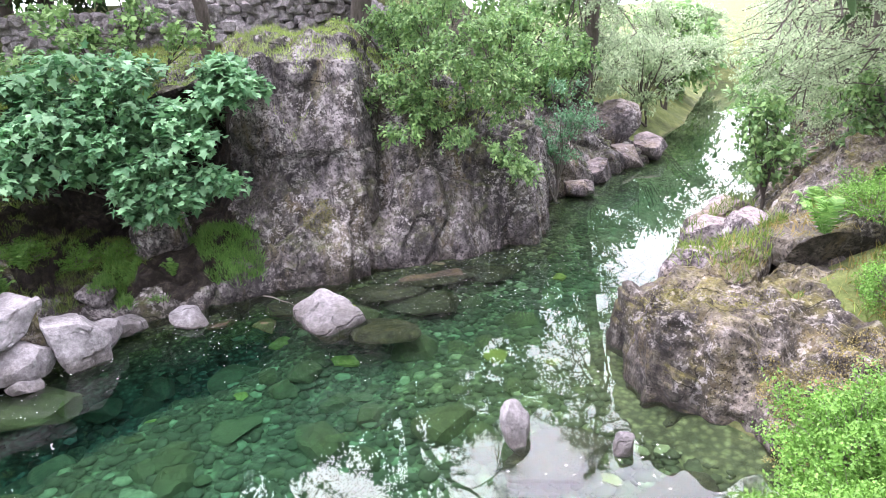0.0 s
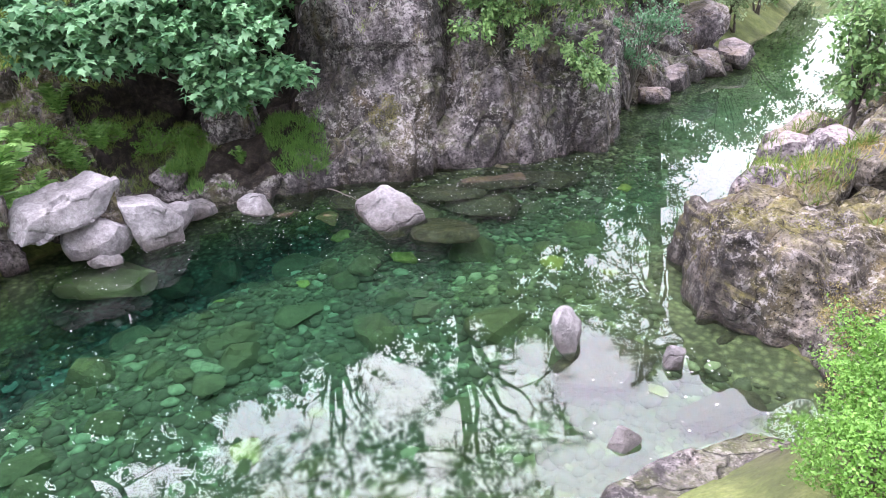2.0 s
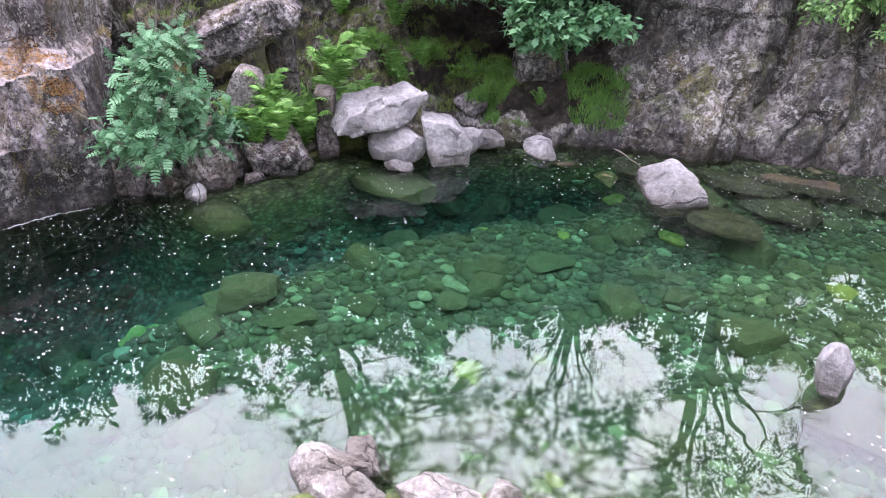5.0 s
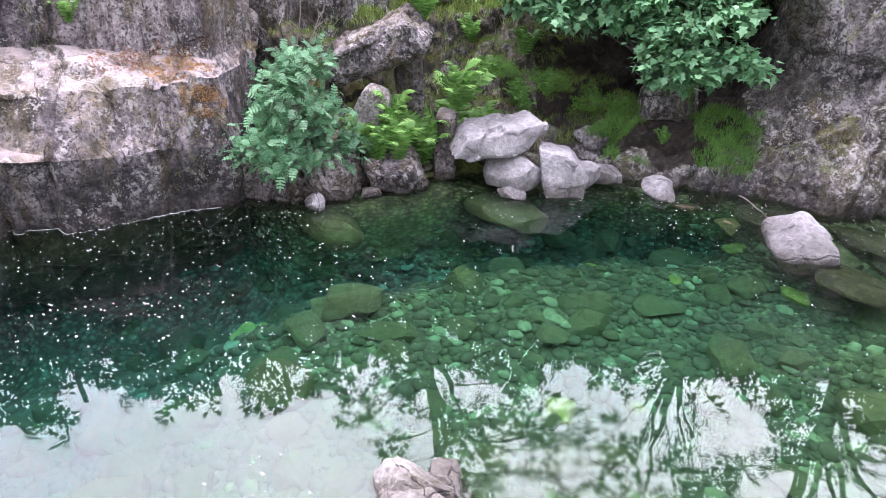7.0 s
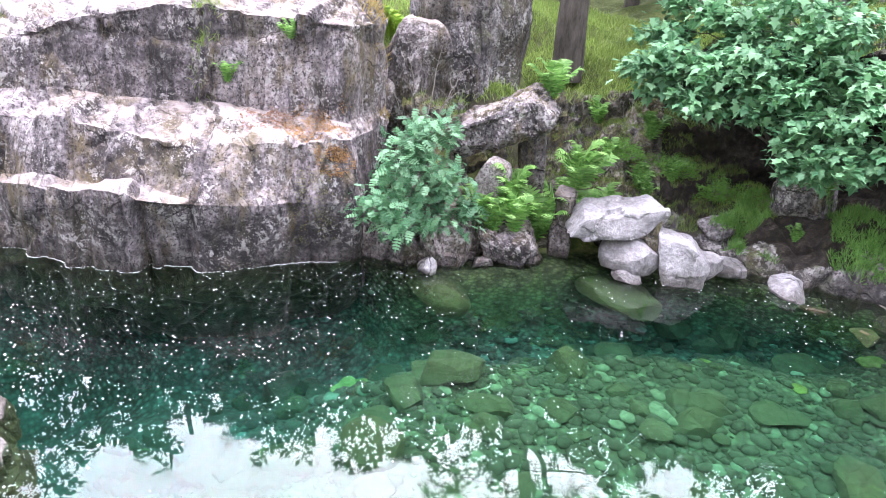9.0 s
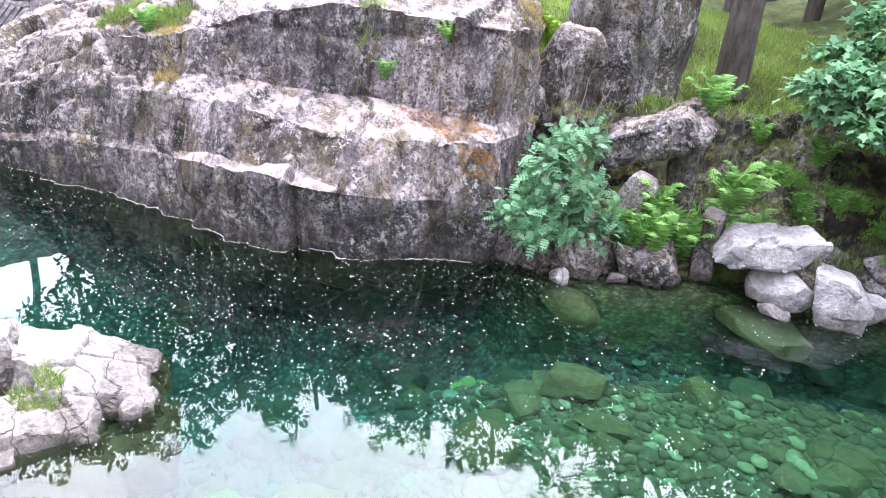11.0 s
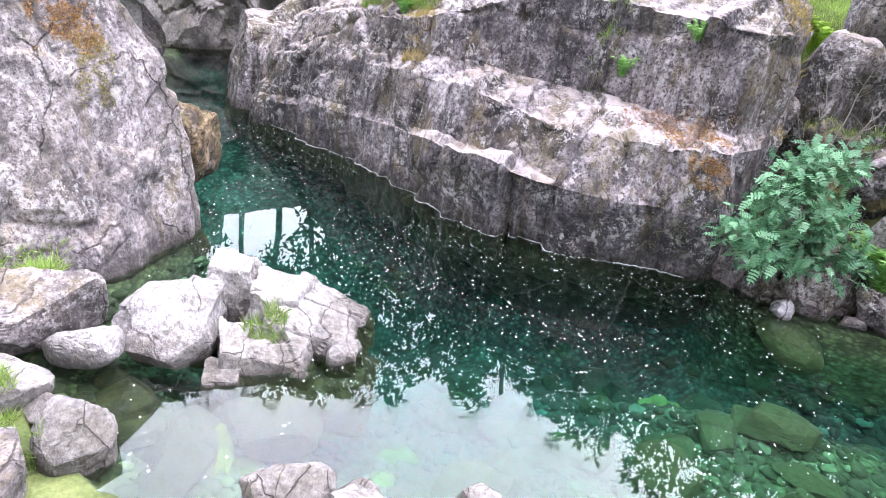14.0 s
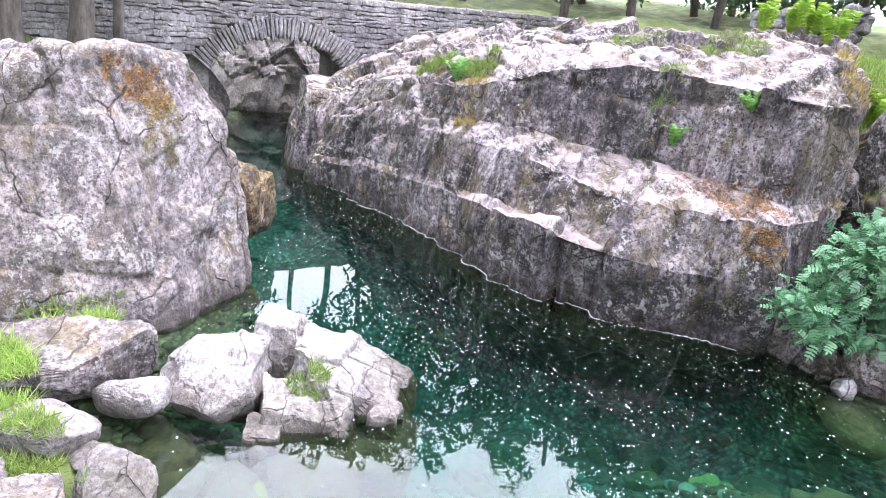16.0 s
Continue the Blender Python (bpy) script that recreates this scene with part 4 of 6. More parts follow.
boulder("boulder", (-4.35, -2.3, 0.12), (0.75, 0.6, 0.62), (0, 0, 20), 50, ISLAND, "pale blocky boulder beside the shallows", STONE, 5, boxy=0.5, cuts=5, joints=0.25)
boulder("boulder", (-3.75, -2.75, 0.25), (0.95, 0.8, 0.85), (0, 0, 0), 51, TALL, "round grey boulder beside the shallows", STONE, 5, joints=0.22)
boulder("boulder", (-4.75, -2.75, 0.06), (0.5, 0.32, 0.2), (0, 0, 60), 58, ISLAND, "small pale stone at the water's edge", STONE)
for k, (lab, pieces) in enumerate((
        ("pale knobbly rock on the near shore", ((-3.75, -0.55, 0.02, 0.75, 0.8, 0.6, 0), (-3.6, 0.05, 0.05, 0.85, 0.75, 0.65, 40), (-3.35, -0.35, 0.1, 0.7, 0.8, 0.6, 20), (-3.9, -0.1, -0.08, 0.5, 0.5, 0.45, 70))),
        ("pale hump of rock on the near shore", ((-3.65, 0.98, 0.0, 0.72, 0.55, 0.6, 20), (-3.4, 1.15, -0.05, 0.5, 0.45, 0.45, 60))),
        ("pale cracked rock on the near shore", ((-2.6, 2.62, 0.02, 0.7, 0.6, 0.55, 30), (-2.3, 2.55, 0.0, 0.6, 0.75, 0.5, 70), (-2.45, 2.9, -0.06, 0.5, 0.4, 0.4, 0))),
        ("flat pale rock on the near shore", ((-1.75, 2.85, 0.0, 0.7, 0.42, 0.4, 15),)),
        ("small pale rock on the near shore", ((-1.38, 3.15, 0.0, 0.4, 0.36, 0.42, 25),)))):
    top = thing("shore_rock", (pieces[0][0], pieces[0][1], 0), lab, "rock", STONE)
    for i, (x, y, z, sx, sy, sz, a) in enumerate(pieces):
        v, f = stone_shape((sx, sy, sz), 740 + 10 * k + i, 5, cuts=11, boxy=0.5, rough=0.08, joints=0.18, round_off=0.62)
        ob = mesh_object("slab", v, f, ISLAND, top)
        ob.matrix_basis = pose(x - pieces[0][0], y - pieces[0][1], z, 0, 0, a)
hewn("boulder", (1.6, 3.9, 0.0), [(x * k, y * k, h) for h, k in ((-0.5, 1.06), (0.06, 1.03), (0.19, 0.98)) for x, y in ((-0.92, 0.02), (-0.62, 0.26), (0.3, 0.7), (0.85, 0.6), (1.1, -0.3), (0.0, -0.6), (-0.85, -0.35))],
     0, 57, FACE, "flat grey slab at the near shore", STONE, 0.035, 0.03)

for k, (x, y, z, sx, sy, sz, a, lab) in enumerate(((3.5, 9.7, 0.25, 0.9, 0.7, 0.8, 10, "grey boulder in the pile by the mossy bank"), (4.0, 10.3, 0.35, 1.2, 0.9, 1.1, 40, "grey boulder in the pile by the mossy bank"),
                                                  (4.5, 10.0, 0.6, 1.1, 1.0, 1.3, 70, "large grey boulder in the pile by the mossy bank"), (3.9, 9.3, 0.45, 0.8, 0.6, 0.8, 0, "grey boulder wedged against the mossy bank"),
                                                  (3.3, 9.2, 0.1, 0.6, 0.5, 0.45, 25, "low grey boulder at the water's edge"), (4.6, 11.4, 0.3, 1.3, 1.0, 1.2, 15, "grey boulder in the pile by the mossy bank"),
                                                  (5.1, 12.2, 0.25, 1.0, 0.9, 0.9, 65, "grey boulder in the pile by the mossy bank"), (4.6, 8.2, 1.2, 1.6, 1.2, 1.0, 30, "brown-grey crag on the mossy bank"),
                                                  (4.9, 6.4, 2.0, 0.9, 0.8, 1.6, 0, "upright brown rock on the bank top"), (3.45, 7.9, 1.1, 1.1, 0.7, 0.7, 50, "flat-topped crag on the mossy bank"))):
    boulder("boulder", (x, y, z), (sx, sy, sz), (0, 0, a), 600 + k, ROCK if k < 7 else MOSSY, lab, "boulders of the mossy bank", 5, cuts=7, boxy=0.4, joints=0.2)
for k, (x, y, z, sx, sy, sz, a) in enumerate(((4.6, 18.4, 0.2, 1.4, 1.0, 0.8, 10), (5.6, 19.2, 0.3, 1.2, 1.0, 0.9, 50), (3.6, 17.0, 0.15, 1.2, 0.8, 0.7, 20), (4.6, 19.6, 0.9, 2.2, 1.6, 1.4, 30), (2.9, 15.6, 0.1, 0.9, 0.6, 0.5, 0))):
    boulder("boulder", (x, y, z), (sx, sy, sz), (0, 0, a), 640 + k, ROCK, "pinkish rock on the far river shelf", "shelf rocks", 4, cuts=7, boxy=0.4)
BROKEN = "broken rocks below the slope"
hewn("boulder", (-7.45, 5.72, 0.2), ((-0.36, -0.28, -0.5), (0.36, -0.24, -0.5), (0.4, 0.4, -0.5), (-0.4, 0.4, -0.5), (-0.3, -0.22, 0.28), (0.1, -0.3, 0.2), (0.32, -0.18, 0.36), (0.3, 0.35, 0.6), (-0.32, 0.35, 0.62), (0.38, -0.1, -0.1)), 42, 660, ROCK,
     "grey cracked block at the water's edge, moss on its top", BROKEN, 0.04, 0.06)
hewn("boulder", (-6.98, 6.62, 0.12), ((-0.5, -0.3, -0.5), (0.46, -0.24, -0.5), (0.5, 0.4, -0.5), (-0.5, 0.4, -0.5), (-0.42, -0.24, 0.3), (-0.1, -0.34, 0.16), (0.2, -0.3, 0.2), (0.46, -0.1, 0.05), (0.12, 0.3, 0.55), (-0.3, 0.3, 0.58)), 42, 661, ROCK,
     "broad grey rock with upright ribs at the water's edge", BROKEN, 0.05, 0.08)
hewn("boulder", (-6.78, 7.42, 0.42), ((-0.14, -0.14, -0.5), (0.16, -0.14, -0.5), (0.16, 0.2, -0.5), (-0.14, 0.2, -0.5), (-0.16, -0.1, 0.55), (0.1, -0.14, 0.48), (0.16, 0.16, 0.6), (-0.1, 0.2, 0.66)), 45, 662, ROCK,
     "narrow upright stone beside the pale slab", BROKEN, 0.03, 0.03)
hewn("boulder", (-7.9, 5.15, 0.1), ((-0.3, -0.3, -0.5), (0.4, -0.26, -0.5), (0.4, 0.4, -0.5), (-0.4, 0.4, -0.5), (-0.2, -0.2, 0.5), (0.25, -0.22, 0.22), (0.3, 0.3, 0.6), (-0.3, 0.3, 0.85)), 40, 663, ROCK,
     "dark grey rock in the cleft beside the outcrop", BROKEN, 0.04, 0.07)
boulder("boulder", (-7.2, 5.2, 0.05), (0.36, 0.3, 0.34), (0, 0, 10), 664, PALE, "small pale striped stone at the water line", BROKEN, 4, cuts=7, joints=0.3)
boulder("boulder", (-8.1, 4.95, 0.15), (0.8, 0.6, 1.1), (0, 0, 30), 666, ROCK, "dark rock wedged at the end of the outcrop", BROKEN, 5, cuts=7, boxy=0.5, joints=0.25)
boulder("boulder", (-7.02, 6.05, 0.0), (0.4, 0.34, 0.3), (0, 0, 60), 665, ROCK, "low dark stone between two larger rocks", BROKEN, 4, cuts=7, joints=0.2)
for k, (x, y, z, sx, sy, sz, a) in enumerate(((-5.6, 9.75, 0.42, 0.6, 0.45, 0.4, 30), (-4.9, 11.0, 0.95, 1.1, 0.8, 0.9, 70))):
    boulder("boulder", (x, y, z), (sx, sy, sz), (0, 0, a), 680 + k, FACE, "dark rock in the shaded hollow under the sycamore", "rocks in the hollow", 5, cuts=7, boxy=0.6, joints=0.25)
boulder("boulder", (-9.75, 6.55, 1.9), (1.1, 0.9, 2.6), (0, 6, 40), 697, ROCK, "grey rock wedged in the cleft beside the outcrop", "", 5, cuts=6, boxy=0.6, joints=0.25)

# ---- plants: tools ----
MAPLE = np.array([(0, 0), (0.34, 0.02), (0.24, 0.26), (0.52, 0.52), (0.22, 0.58), (0.0, 1.0), (-0.22, 0.58), (-0.52, 0.52), (-0.24, 0.26), (-0.34, 0.02)])
OVAL = np.array([(0, 0), (0.22, 0.28), (0.2, 0.66), (0.0, 1.0), (-0.2, 0.66), (-0.22, 0.28)])
SLIM = np.array([(0, 0), (0.11, 0.3), (0.08, 0.7), (0.0, 1.0), (-0.08, 0.7), (-0.11, 0.3)])
# a rowan leaf: pairs of leaflets along a stalk
PINNATE = np.array([(0.0, 0.0)] + [q for k in range(4) for q in ((0.015, 0.08 + 0.2 * k), (0.22, 0.12 + 0.2 * k), (0.34 - 0.04 * abs(k - 1), 0.24 + 0.2 * k), (0.18, 0.25 + 0.2 * k), (0.015, 0.2 + 0.2 * k))] + [(0.07, 0.92), (0.0, 1.08), (-0.07, 0.92)]
                   + [q for k in range(3, -1, -1) for q in ((-0.015, 0.2 + 0.2 * k), (-0.18, 0.25 + 0.2 * k), (-0.34 + 0.04 * abs(k - 1), 0.24 + 0.2 * k), (-0.22, 0.12 + 0.2 * k), (-0.015, 0.08 + 0.2 * k))])
DIAMOND = np.array([(0, 0), (0.3, 0.5), (0.0, 1.0), (-0.3, 0.5)])


def unit(v):
    return v / (np.linalg.norm(v, axis=-1, keepdims=True) + 1e-9)


def leaf_geometry(at, along, normal, size, outline, fold=0.12):
    """Flat leaves with a slight fold and droop: vertices and faces."""
    along = unit(along)
    normal = unit(normal - along * (normal * along).sum(1, keepdims=True))
    side = np.cross(along, normal)
    x, y = outline[:, 0], outline[:, 1]
    v = at[:, None] + size[:, None, None] * (side[:, None] * x[:, None] + along[:, None] * y[:, None]
                                             + normal[:, None] * (fold * np.abs(x) - 0.18 * y * y)[:, None])
    k = len(outline)
    f = np.arange(len(at) * k).reshape(-1, k)
    return v.reshape(-1, 3), f


def tube_geometry(path, radii, sides=6):
    path = np.asarray(path, float)
    d = unit(np.gradient(path, axis=0))
    ref = np.where(np.abs(d[:, 2:3]) > 0.9, np.array([[1.0, 0, 0]]), np.array([[0, 0, 1.0]]))
    a = unit(np.cross(d, ref))
    b = np.cross(d, a)
    t = np.linspace(0, 2 * np.pi, sides, endpoint=False)
    ring = a[:, None] * np.cos(t)[:, None] + b[:, None] * np.sin(t)[:, None]
    v = (path[:, None] + ring * np.asarray(radii)[:, None, None]).reshape(-1, 3)
    i, j = np.repeat(np.arange(len(path) - 1), sides), np.tile(np.arange(sides), len(path) - 1)
    k = (j + 1) % sides
    return v, np.stack([i * sides + j, i * sides + k, (i + 1) * sides + k, (i + 1) * sides + j], 1)


class Pile:
    """Collects vertices and faces of one mesh."""

    def __init__(self):
        self.v, self.f, self.n = [], {}, 0

    def add(self, v, f):
        self.v.append(v)
        self.f.setdefault(f.shape[1], []).append(f + self.n)
        self.n += len(v)

    def mesh(self, name, mat, parent=None, label="", smooth=False):
        return mesh_object(name, np.concatenate(self.v), self.faces(), mat, parent, label, smooth)

    def faces(self):
        return [np.concatenate(g) for g in self.f.values()]


def bend(a, b, rng, sag=0.0, wobble=0.08, n=8):
    """A wavering line from a to b, bowed upwards by sag."""
    a, b = np.asarray(a, float), np.asarray(b, float)
    t = np.linspace(0, 1, n)[:, None]
    length = np.linalg.norm(b - a)
    p = a + (b - a) * t + np.array([0, 0, 1]) * sag * length * 4 * t * (1 - t)
    off = np.cumsum(rng.normal(size=(n, 3)), 0) * wobble * length / n
    return p + (off - off[-1] * t) * np.sqrt(t)


def leafy(name, base, sprays, rng, leaf_mat, bark, outline, leaf, per_spray, label, category, group="", trunk_r=0.06, flat=0.35, twig_r=0.006,
          stems=1, split=0.35, trunk_top=None, twigs=9, droop=0.25, limb_r=0.4, normal_up=1.0):
    """A tree or shrub: stems rise from the base and part into limbs, each ending in a spray of leafy twigs."""
    base = np.array(base, float)
    base[2] = min(base[2], float(land(base[None, 0], base[None, 1])[0]) - 0.05)
    top = thing(name, base, label, category, group)
    wood, leaves = Pile(), Pile()
    centre = np.mean([s[:3] for s in sprays], 0)
    fork = np.asarray(trunk_top, float) if trunk_top is not None else base + (centre - base) * split
    trunk = bend(base, fork, rng, 0.0, 0.12, 12)
    tp = Pile()
    tp.add(*tube_geometry(trunk - base, np.linspace(trunk_r * 1.25, trunk_r * 0.7, 12), 10))
    for _ in range(stems - 1):
        foot = base + np.array([*rng.normal(size=2) * trunk_r * 3, 0])
        p = bend(foot, fork + rng.normal(size=3) * 0.25, rng, 0, 0.15, 10)
        tp.add(*tube_geometry(p - base, np.linspace(trunk_r * 0.9, trunk_r * 0.5, 10), 8))
    tp.mesh("trunk", bark, top, smooth=True)
    ats, alongs, norms = [], [], []
    # a big crown parts into a few boughs first, and the limbs leave from these
    boughs = []
    if len(sprays) > 28:
        for i in rng.choice(len(sprays), 8, replace=False):
            end = fork + (np.array(sprays[i][:3]) - fork) * 0.72
            p = bend(trunk[rng.randint(6, 12)], end, rng, 0.1, 0.3, 12)
            wood.add(*tube_geometry(p - base, np.linspace(trunk_r * 0.42, trunk_r * 0.12, 12), 6))
            boughs.append(p[3:])
        boughs = np.concatenate(boughs)
        limb_r = 0.1
    for x, y, z, r in sprays:
        c = np.array([x, y, z], float)
        want = c[2] - 0.45 * np.linalg.norm(c[:2] - fork[:2])
        start = trunk[int(np.clip(np.argmin(np.abs(trunk[:, 2] - want)) + rng.randint(-1, 2), 4, 11))]
        if len(boughs):
            start = boughs[np.argmin(np.linalg.norm(boughs - c, axis=1) + 0.15 * np.maximum(0, boughs[:, 2] - c[2]))]
        limb = bend(start, c, rng, 0.08, 0.22, 9)
        wood.add(*tube_geometry(limb - base, np.linspace(trunk_r * limb_r, twig_r * 1.5, 9), 4))
        for k in range(twigs):
            a = rng.uniform(0, 2 * np.pi)
            d = np.array([math.cos(a), math.sin(a), rng.normal() * flat]) * r * rng.uniform(0.5, 1.1)
            s = limb[rng.randint(5, 9)]
            end = c + d - np.array([0, 0, droop * r * rng.uniform(0, 1)])
            tw = bend(s, end, rng, 0.06, 0.15, 6)
            wood.add(*tube_geometry(tw[[0, 2, 5]] - base, (twig_r, twig_r * 0.7, twig_r * 0.35), 3))
            n = max(1, int(per_spray / twigs))
            t = rng.uniform(0.15, 1.0, n) ** 0.7
            i = np.clip((t * 5).astype(int), 0, 4)
            q = tw[i] + (tw[i + 1] - tw[i]) * (t * 5 - i)[:, None]
            dirs = unit(tw[i + 1] - tw[i])
            ats.append(q + rng.normal(size=(n, 3)) * leaf * 0.5)
            alongs.append(dirs * 0.5 + rng.normal(size=(n, 3)) * 0.75 - np.array([0, 0, 0.25]))
            norms.append(np.array([0, 0, normal_up]) + rng.normal(size=(n, 3)) * 0.42)
    at, al, no = np.concatenate(ats), np.concatenate(alongs), np.concatenate(norms)
    leaves.add(*leaf_geometry(at - base, al, no, leaf * rng.uniform(0.6, 1.25, len(at)), outline))
    wood.mesh("limb", bark, top)
    leaves.mesh("crown", leaf_mat, top)
    return top


def cloud(rng, centre, radii, n, r, hollow=0.35):
    """Spray centres spread through an uneven crown."""
    out = []
    while len(out) < n:
        p = rng.uniform(-1, 1, 3)
        l = np.linalg.norm(p)
        if hollow < l < 1:
            q = np.asarray(centre) + p * np.asarray(radii)
            out.append((*q, r * rng.uniform(0.7, 1.3)))
    return out


def frond_mesh(name, length, seed, mat, pairs=15, arch=0.55, width=0.26):
    rng = np.random.RandomState(seed)
    t = np.linspace(0, 1, pairs + 2)
    rib = np.stack([0 * t + 0.04 * np.sin(3 * t), length * np.sin(t * 1.25) / math.sin(1.25) * 0.85, length * arch * (np.sin(t * 2.25))], 1)
    pile = Pile()
    pile.add(*tube_geometry(rib, np.linspace(0.006, 0.0015, len(t)), 3))
    d = unit(np.gradient(rib, axis=0))
    at, al, no, sz = [], [], [], []
    for i in range(1, len(t) - 1):
        w = width * length * math.sin(math.pi * min(1, (0.12 + 0.88 * t[i])) ** 0.8) + 0.012
        for sgn in (-1, 1):
            at.append(rib[i])
            al.append(np.array([sgn, 0, 0]) + d[i] * 0.35 + rng.normal(size=3) * 0.08)
            no.append(np.cross(np.array([1.0, 0, 0]), d[i]) + rng.normal(size=3) * 0.12)
            sz.append(w * rng.uniform(0.9, 1.1))
    pinna = np.array([(0, 0), (0.10, 0.08), (0.09, 0.45), (0.05, 0.8), (0, 1.0), (-0.05, 0.8), (-0.09, 0.45), (-0.10, 0.08)])
    pinna[:, 0] *= 1.3
    pile.add(*leaf_geometry(np.array(at), np.array(al), np.array(no), np.array(sz), pinna, 0.05))
    return build_mesh(name, np.concatenate(pile.v), pile.faces(), mat)


FRONDS = [frond_mesh("frond", 0.8, k, FERN, 17, 0.72, 0.24) for k in range(3)]
TALL_FRONDS = [frond_mesh("frond", 0.9, 10 + k, BRACKEN, 15, 0.9, 0.24) for k in range(3)]


def fern(place, size, count, seed, label, group="ferns on the banks", meshes=FRONDS, lift=0.0, facing=None):
    rng = np.random.RandomState(seed)
    top = thing("fern", place, label, "fern", group)
    for k in range(count):
        ob = new("frond", meshes[k % 3])
        ob.parent = top
        a = 360 * k / count + rng.uniform(-18, 18)
        if facing is not None:
            a = facing + rng.uniform(-95, 95)
        ob.matrix_basis = pose(0, 0, 0, rng.uniform(2, 38) + lift, rng.uniform(-10, 10), a) @ Matrix.Scale(size * rng.uniform(0.7, 1.1), 4)
    return top


BLADE = np.array([(-0.03, 0), (0.03, 0), (0.02, 0.55), (0.0, 1.0), (-0.02, 0.55)])


def tuft(name, spots, height, mat, label, rng, category="grass", kind="stuff", lean=0.45, wide=1.0):
    spots = np.asarray(spots, float)
    n = len(spots)
    a = rng.uniform(0, 2 * np.pi, n)
    side = np.stack([np.cos(a), np.sin(a), 0 * a], 1)
    al = np.array([0, 0, 1.0]) + side * rng.uniform(0.1, 2 * lean, n)[:, None]
    shape = BLADE * (wide, 1)
    v, f = leaf_geometry(spots, al, side + np.array([0, 0, 0.35]), height * rng.uniform(0.5, 1.2, n), shape, 0.0)
    droop = np.tile(BLADE[:, 1] ** 2, n) * np.repeat(height * rng.uniform(0.05, 0.35, n), len(BLADE))
    v[:, 2] -= droop
    v[:, :2] += np.repeat(side[:, :2], len(BLADE), 0) * droop[:, None] * 0.9
    return tagged(mesh_object(name, v, f, mat), label, category, kind=kind)


bpy.context.view_layer.update()
DEPS = bpy.context.evaluated_depsgraph_get()


def top_of(x, y, named=False):
    """Height of rock or turf at a place, seen from above."""
    ok, place, nrm, _, ob, _ = scene.ray_cast(DEPS, Vector((x, y, 30)), Vector((0, 0, -1)))
    while ok and ob.name.startswith("water"):
        ok, place, nrm, _, ob, _ = scene.ray_cast(DEPS, place - Vector((0, 0, 0.01)), Vector((0, 0, -1)))
    out = (place.z, nrm.z) if ok else (0.0, 1.0)
    return (*out, ob.name if ok else "") if named else out


def scatter(rng, n, box, flat=0.6, low=0.08, patch=None, ground_only=False):
    """Spots on land inside a box (x0, y0, x1, y1), in patches."""
    out = []
    spots = rng.uniform(box[:2], box[2:], (n, 2))
    if patch:
        spots = spots[fbm(np.c_[spots * patch, np.zeros(n)], 3, 4) >= 0]
    for x, y in spots:
        z, up, what = top_of(x, y, True)
        if ground_only and not what.startswith(("ground", "cliff", "broken")):
            continue
        if z > low and up > flat:
            out.append((x, y, z - 0.01))
    return out


# ---- trees and shrubs ----
rs = np.random.RandomState(11)
SYC = [(-3.6, 9.9, 2.05, 0.5), (-4.0, 9.85, 2.2, 0.5), (-4.35, 9.75, 2.5, 0.55), (-3.9, 10.0, 2.75, 0.5), (-4.6, 9.7, 2.05, 0.45), (-4.9, 9.8, 2.85, 0.6),
       (-4.35, 10.1, 3.2, 0.6), (-3.5, 10.6, 3.3, 0.55), (-3.1, 10.7, 3.4, 0.4), (-5.4, 9.8, 3.15, 0.6), (-5.9, 9.6, 2.9, 0.55), (-5.0, 10.3, 3.5, 0.6),
       (-6.5, 9.4, 3.1, 0.55), (-5.9, 10.2, 3.45, 0.6), (-6.9, 9.0, 2.9, 0.5), (-4.4, 9.6, 1.75, 0.3), (-6.2, 9.3, 2.4, 0.5), (-6.7, 9.3, 2.6, 0.5), (-5.6, 9.5, 2.5, 0.5), (-6.4, 10.1, 3.7, 0.6), (-7.2, 9.7, 3.3, 0.5), (-4.1, 9.7, 1.95, 0.45), (-4.7, 9.9, 2.45, 0.55), (-5.3, 9.9, 2.7, 0.55),
       (-5.8, 9.9, 3.2, 0.6), (-3.9, 10.3, 3.1, 0.5), (-3.3, 10.7, 3.7, 0.45), (-4.7, 10.2, 3.75, 0.6), (-7.0, 10.0, 3.8, 0.6), (-5.4, 10.2, 3.9, 0.6)]
leafy("sycamore", (-5.6, 11.5, 2.4), SYC, rs, SYCAMORE, BARK, MAPLE, 0.15, 390, "young sycamore with broad layered leaves leaning over the pool", "tree",
      trunk_r=0.07, flat=0.06, stems=3, twigs=12, droop=0.45, normal_up=3.4)
SYC2 = [(-5.4, 11.6, 4.2, 0.6), (-4.9, 11.8, 4.5, 0.6), (-6.0, 11.4, 4.3, 0.6), (-4.2, 11.9, 4.3, 0.5), (-6.6, 11.2, 4.0, 0.6), (-5.3, 11.9, 4.9, 0.6), (-7.3, 10.8, 4.0, 0.6), (-6.3, 11.6, 4.7, 0.6)]
leafy("sycamore", (-5.2, 12.2, 3.0), SYC2, rs, OAK, BARK, MAPLE, 0.11, 200, "slender pale green sapling on the bank top", "tree", trunk_r=0.04, flat=0.2, twigs=9)
HAZEL = cloud(rs, (0.2, 12.3, 3.3), (1.7, 0.75, 1.1), 26, 0.5) + [(0.9, 11.7, 2.0, 0.4), (1.15, 11.8, 1.7, 0.35), (1.3, 11.9, 1.5, 0.3), (-0.8, 11.7, 2.4, 0.4), (-1.0, 12.0, 3.2, 0.45), (0.2, 11.7, 2.2, 0.4)]
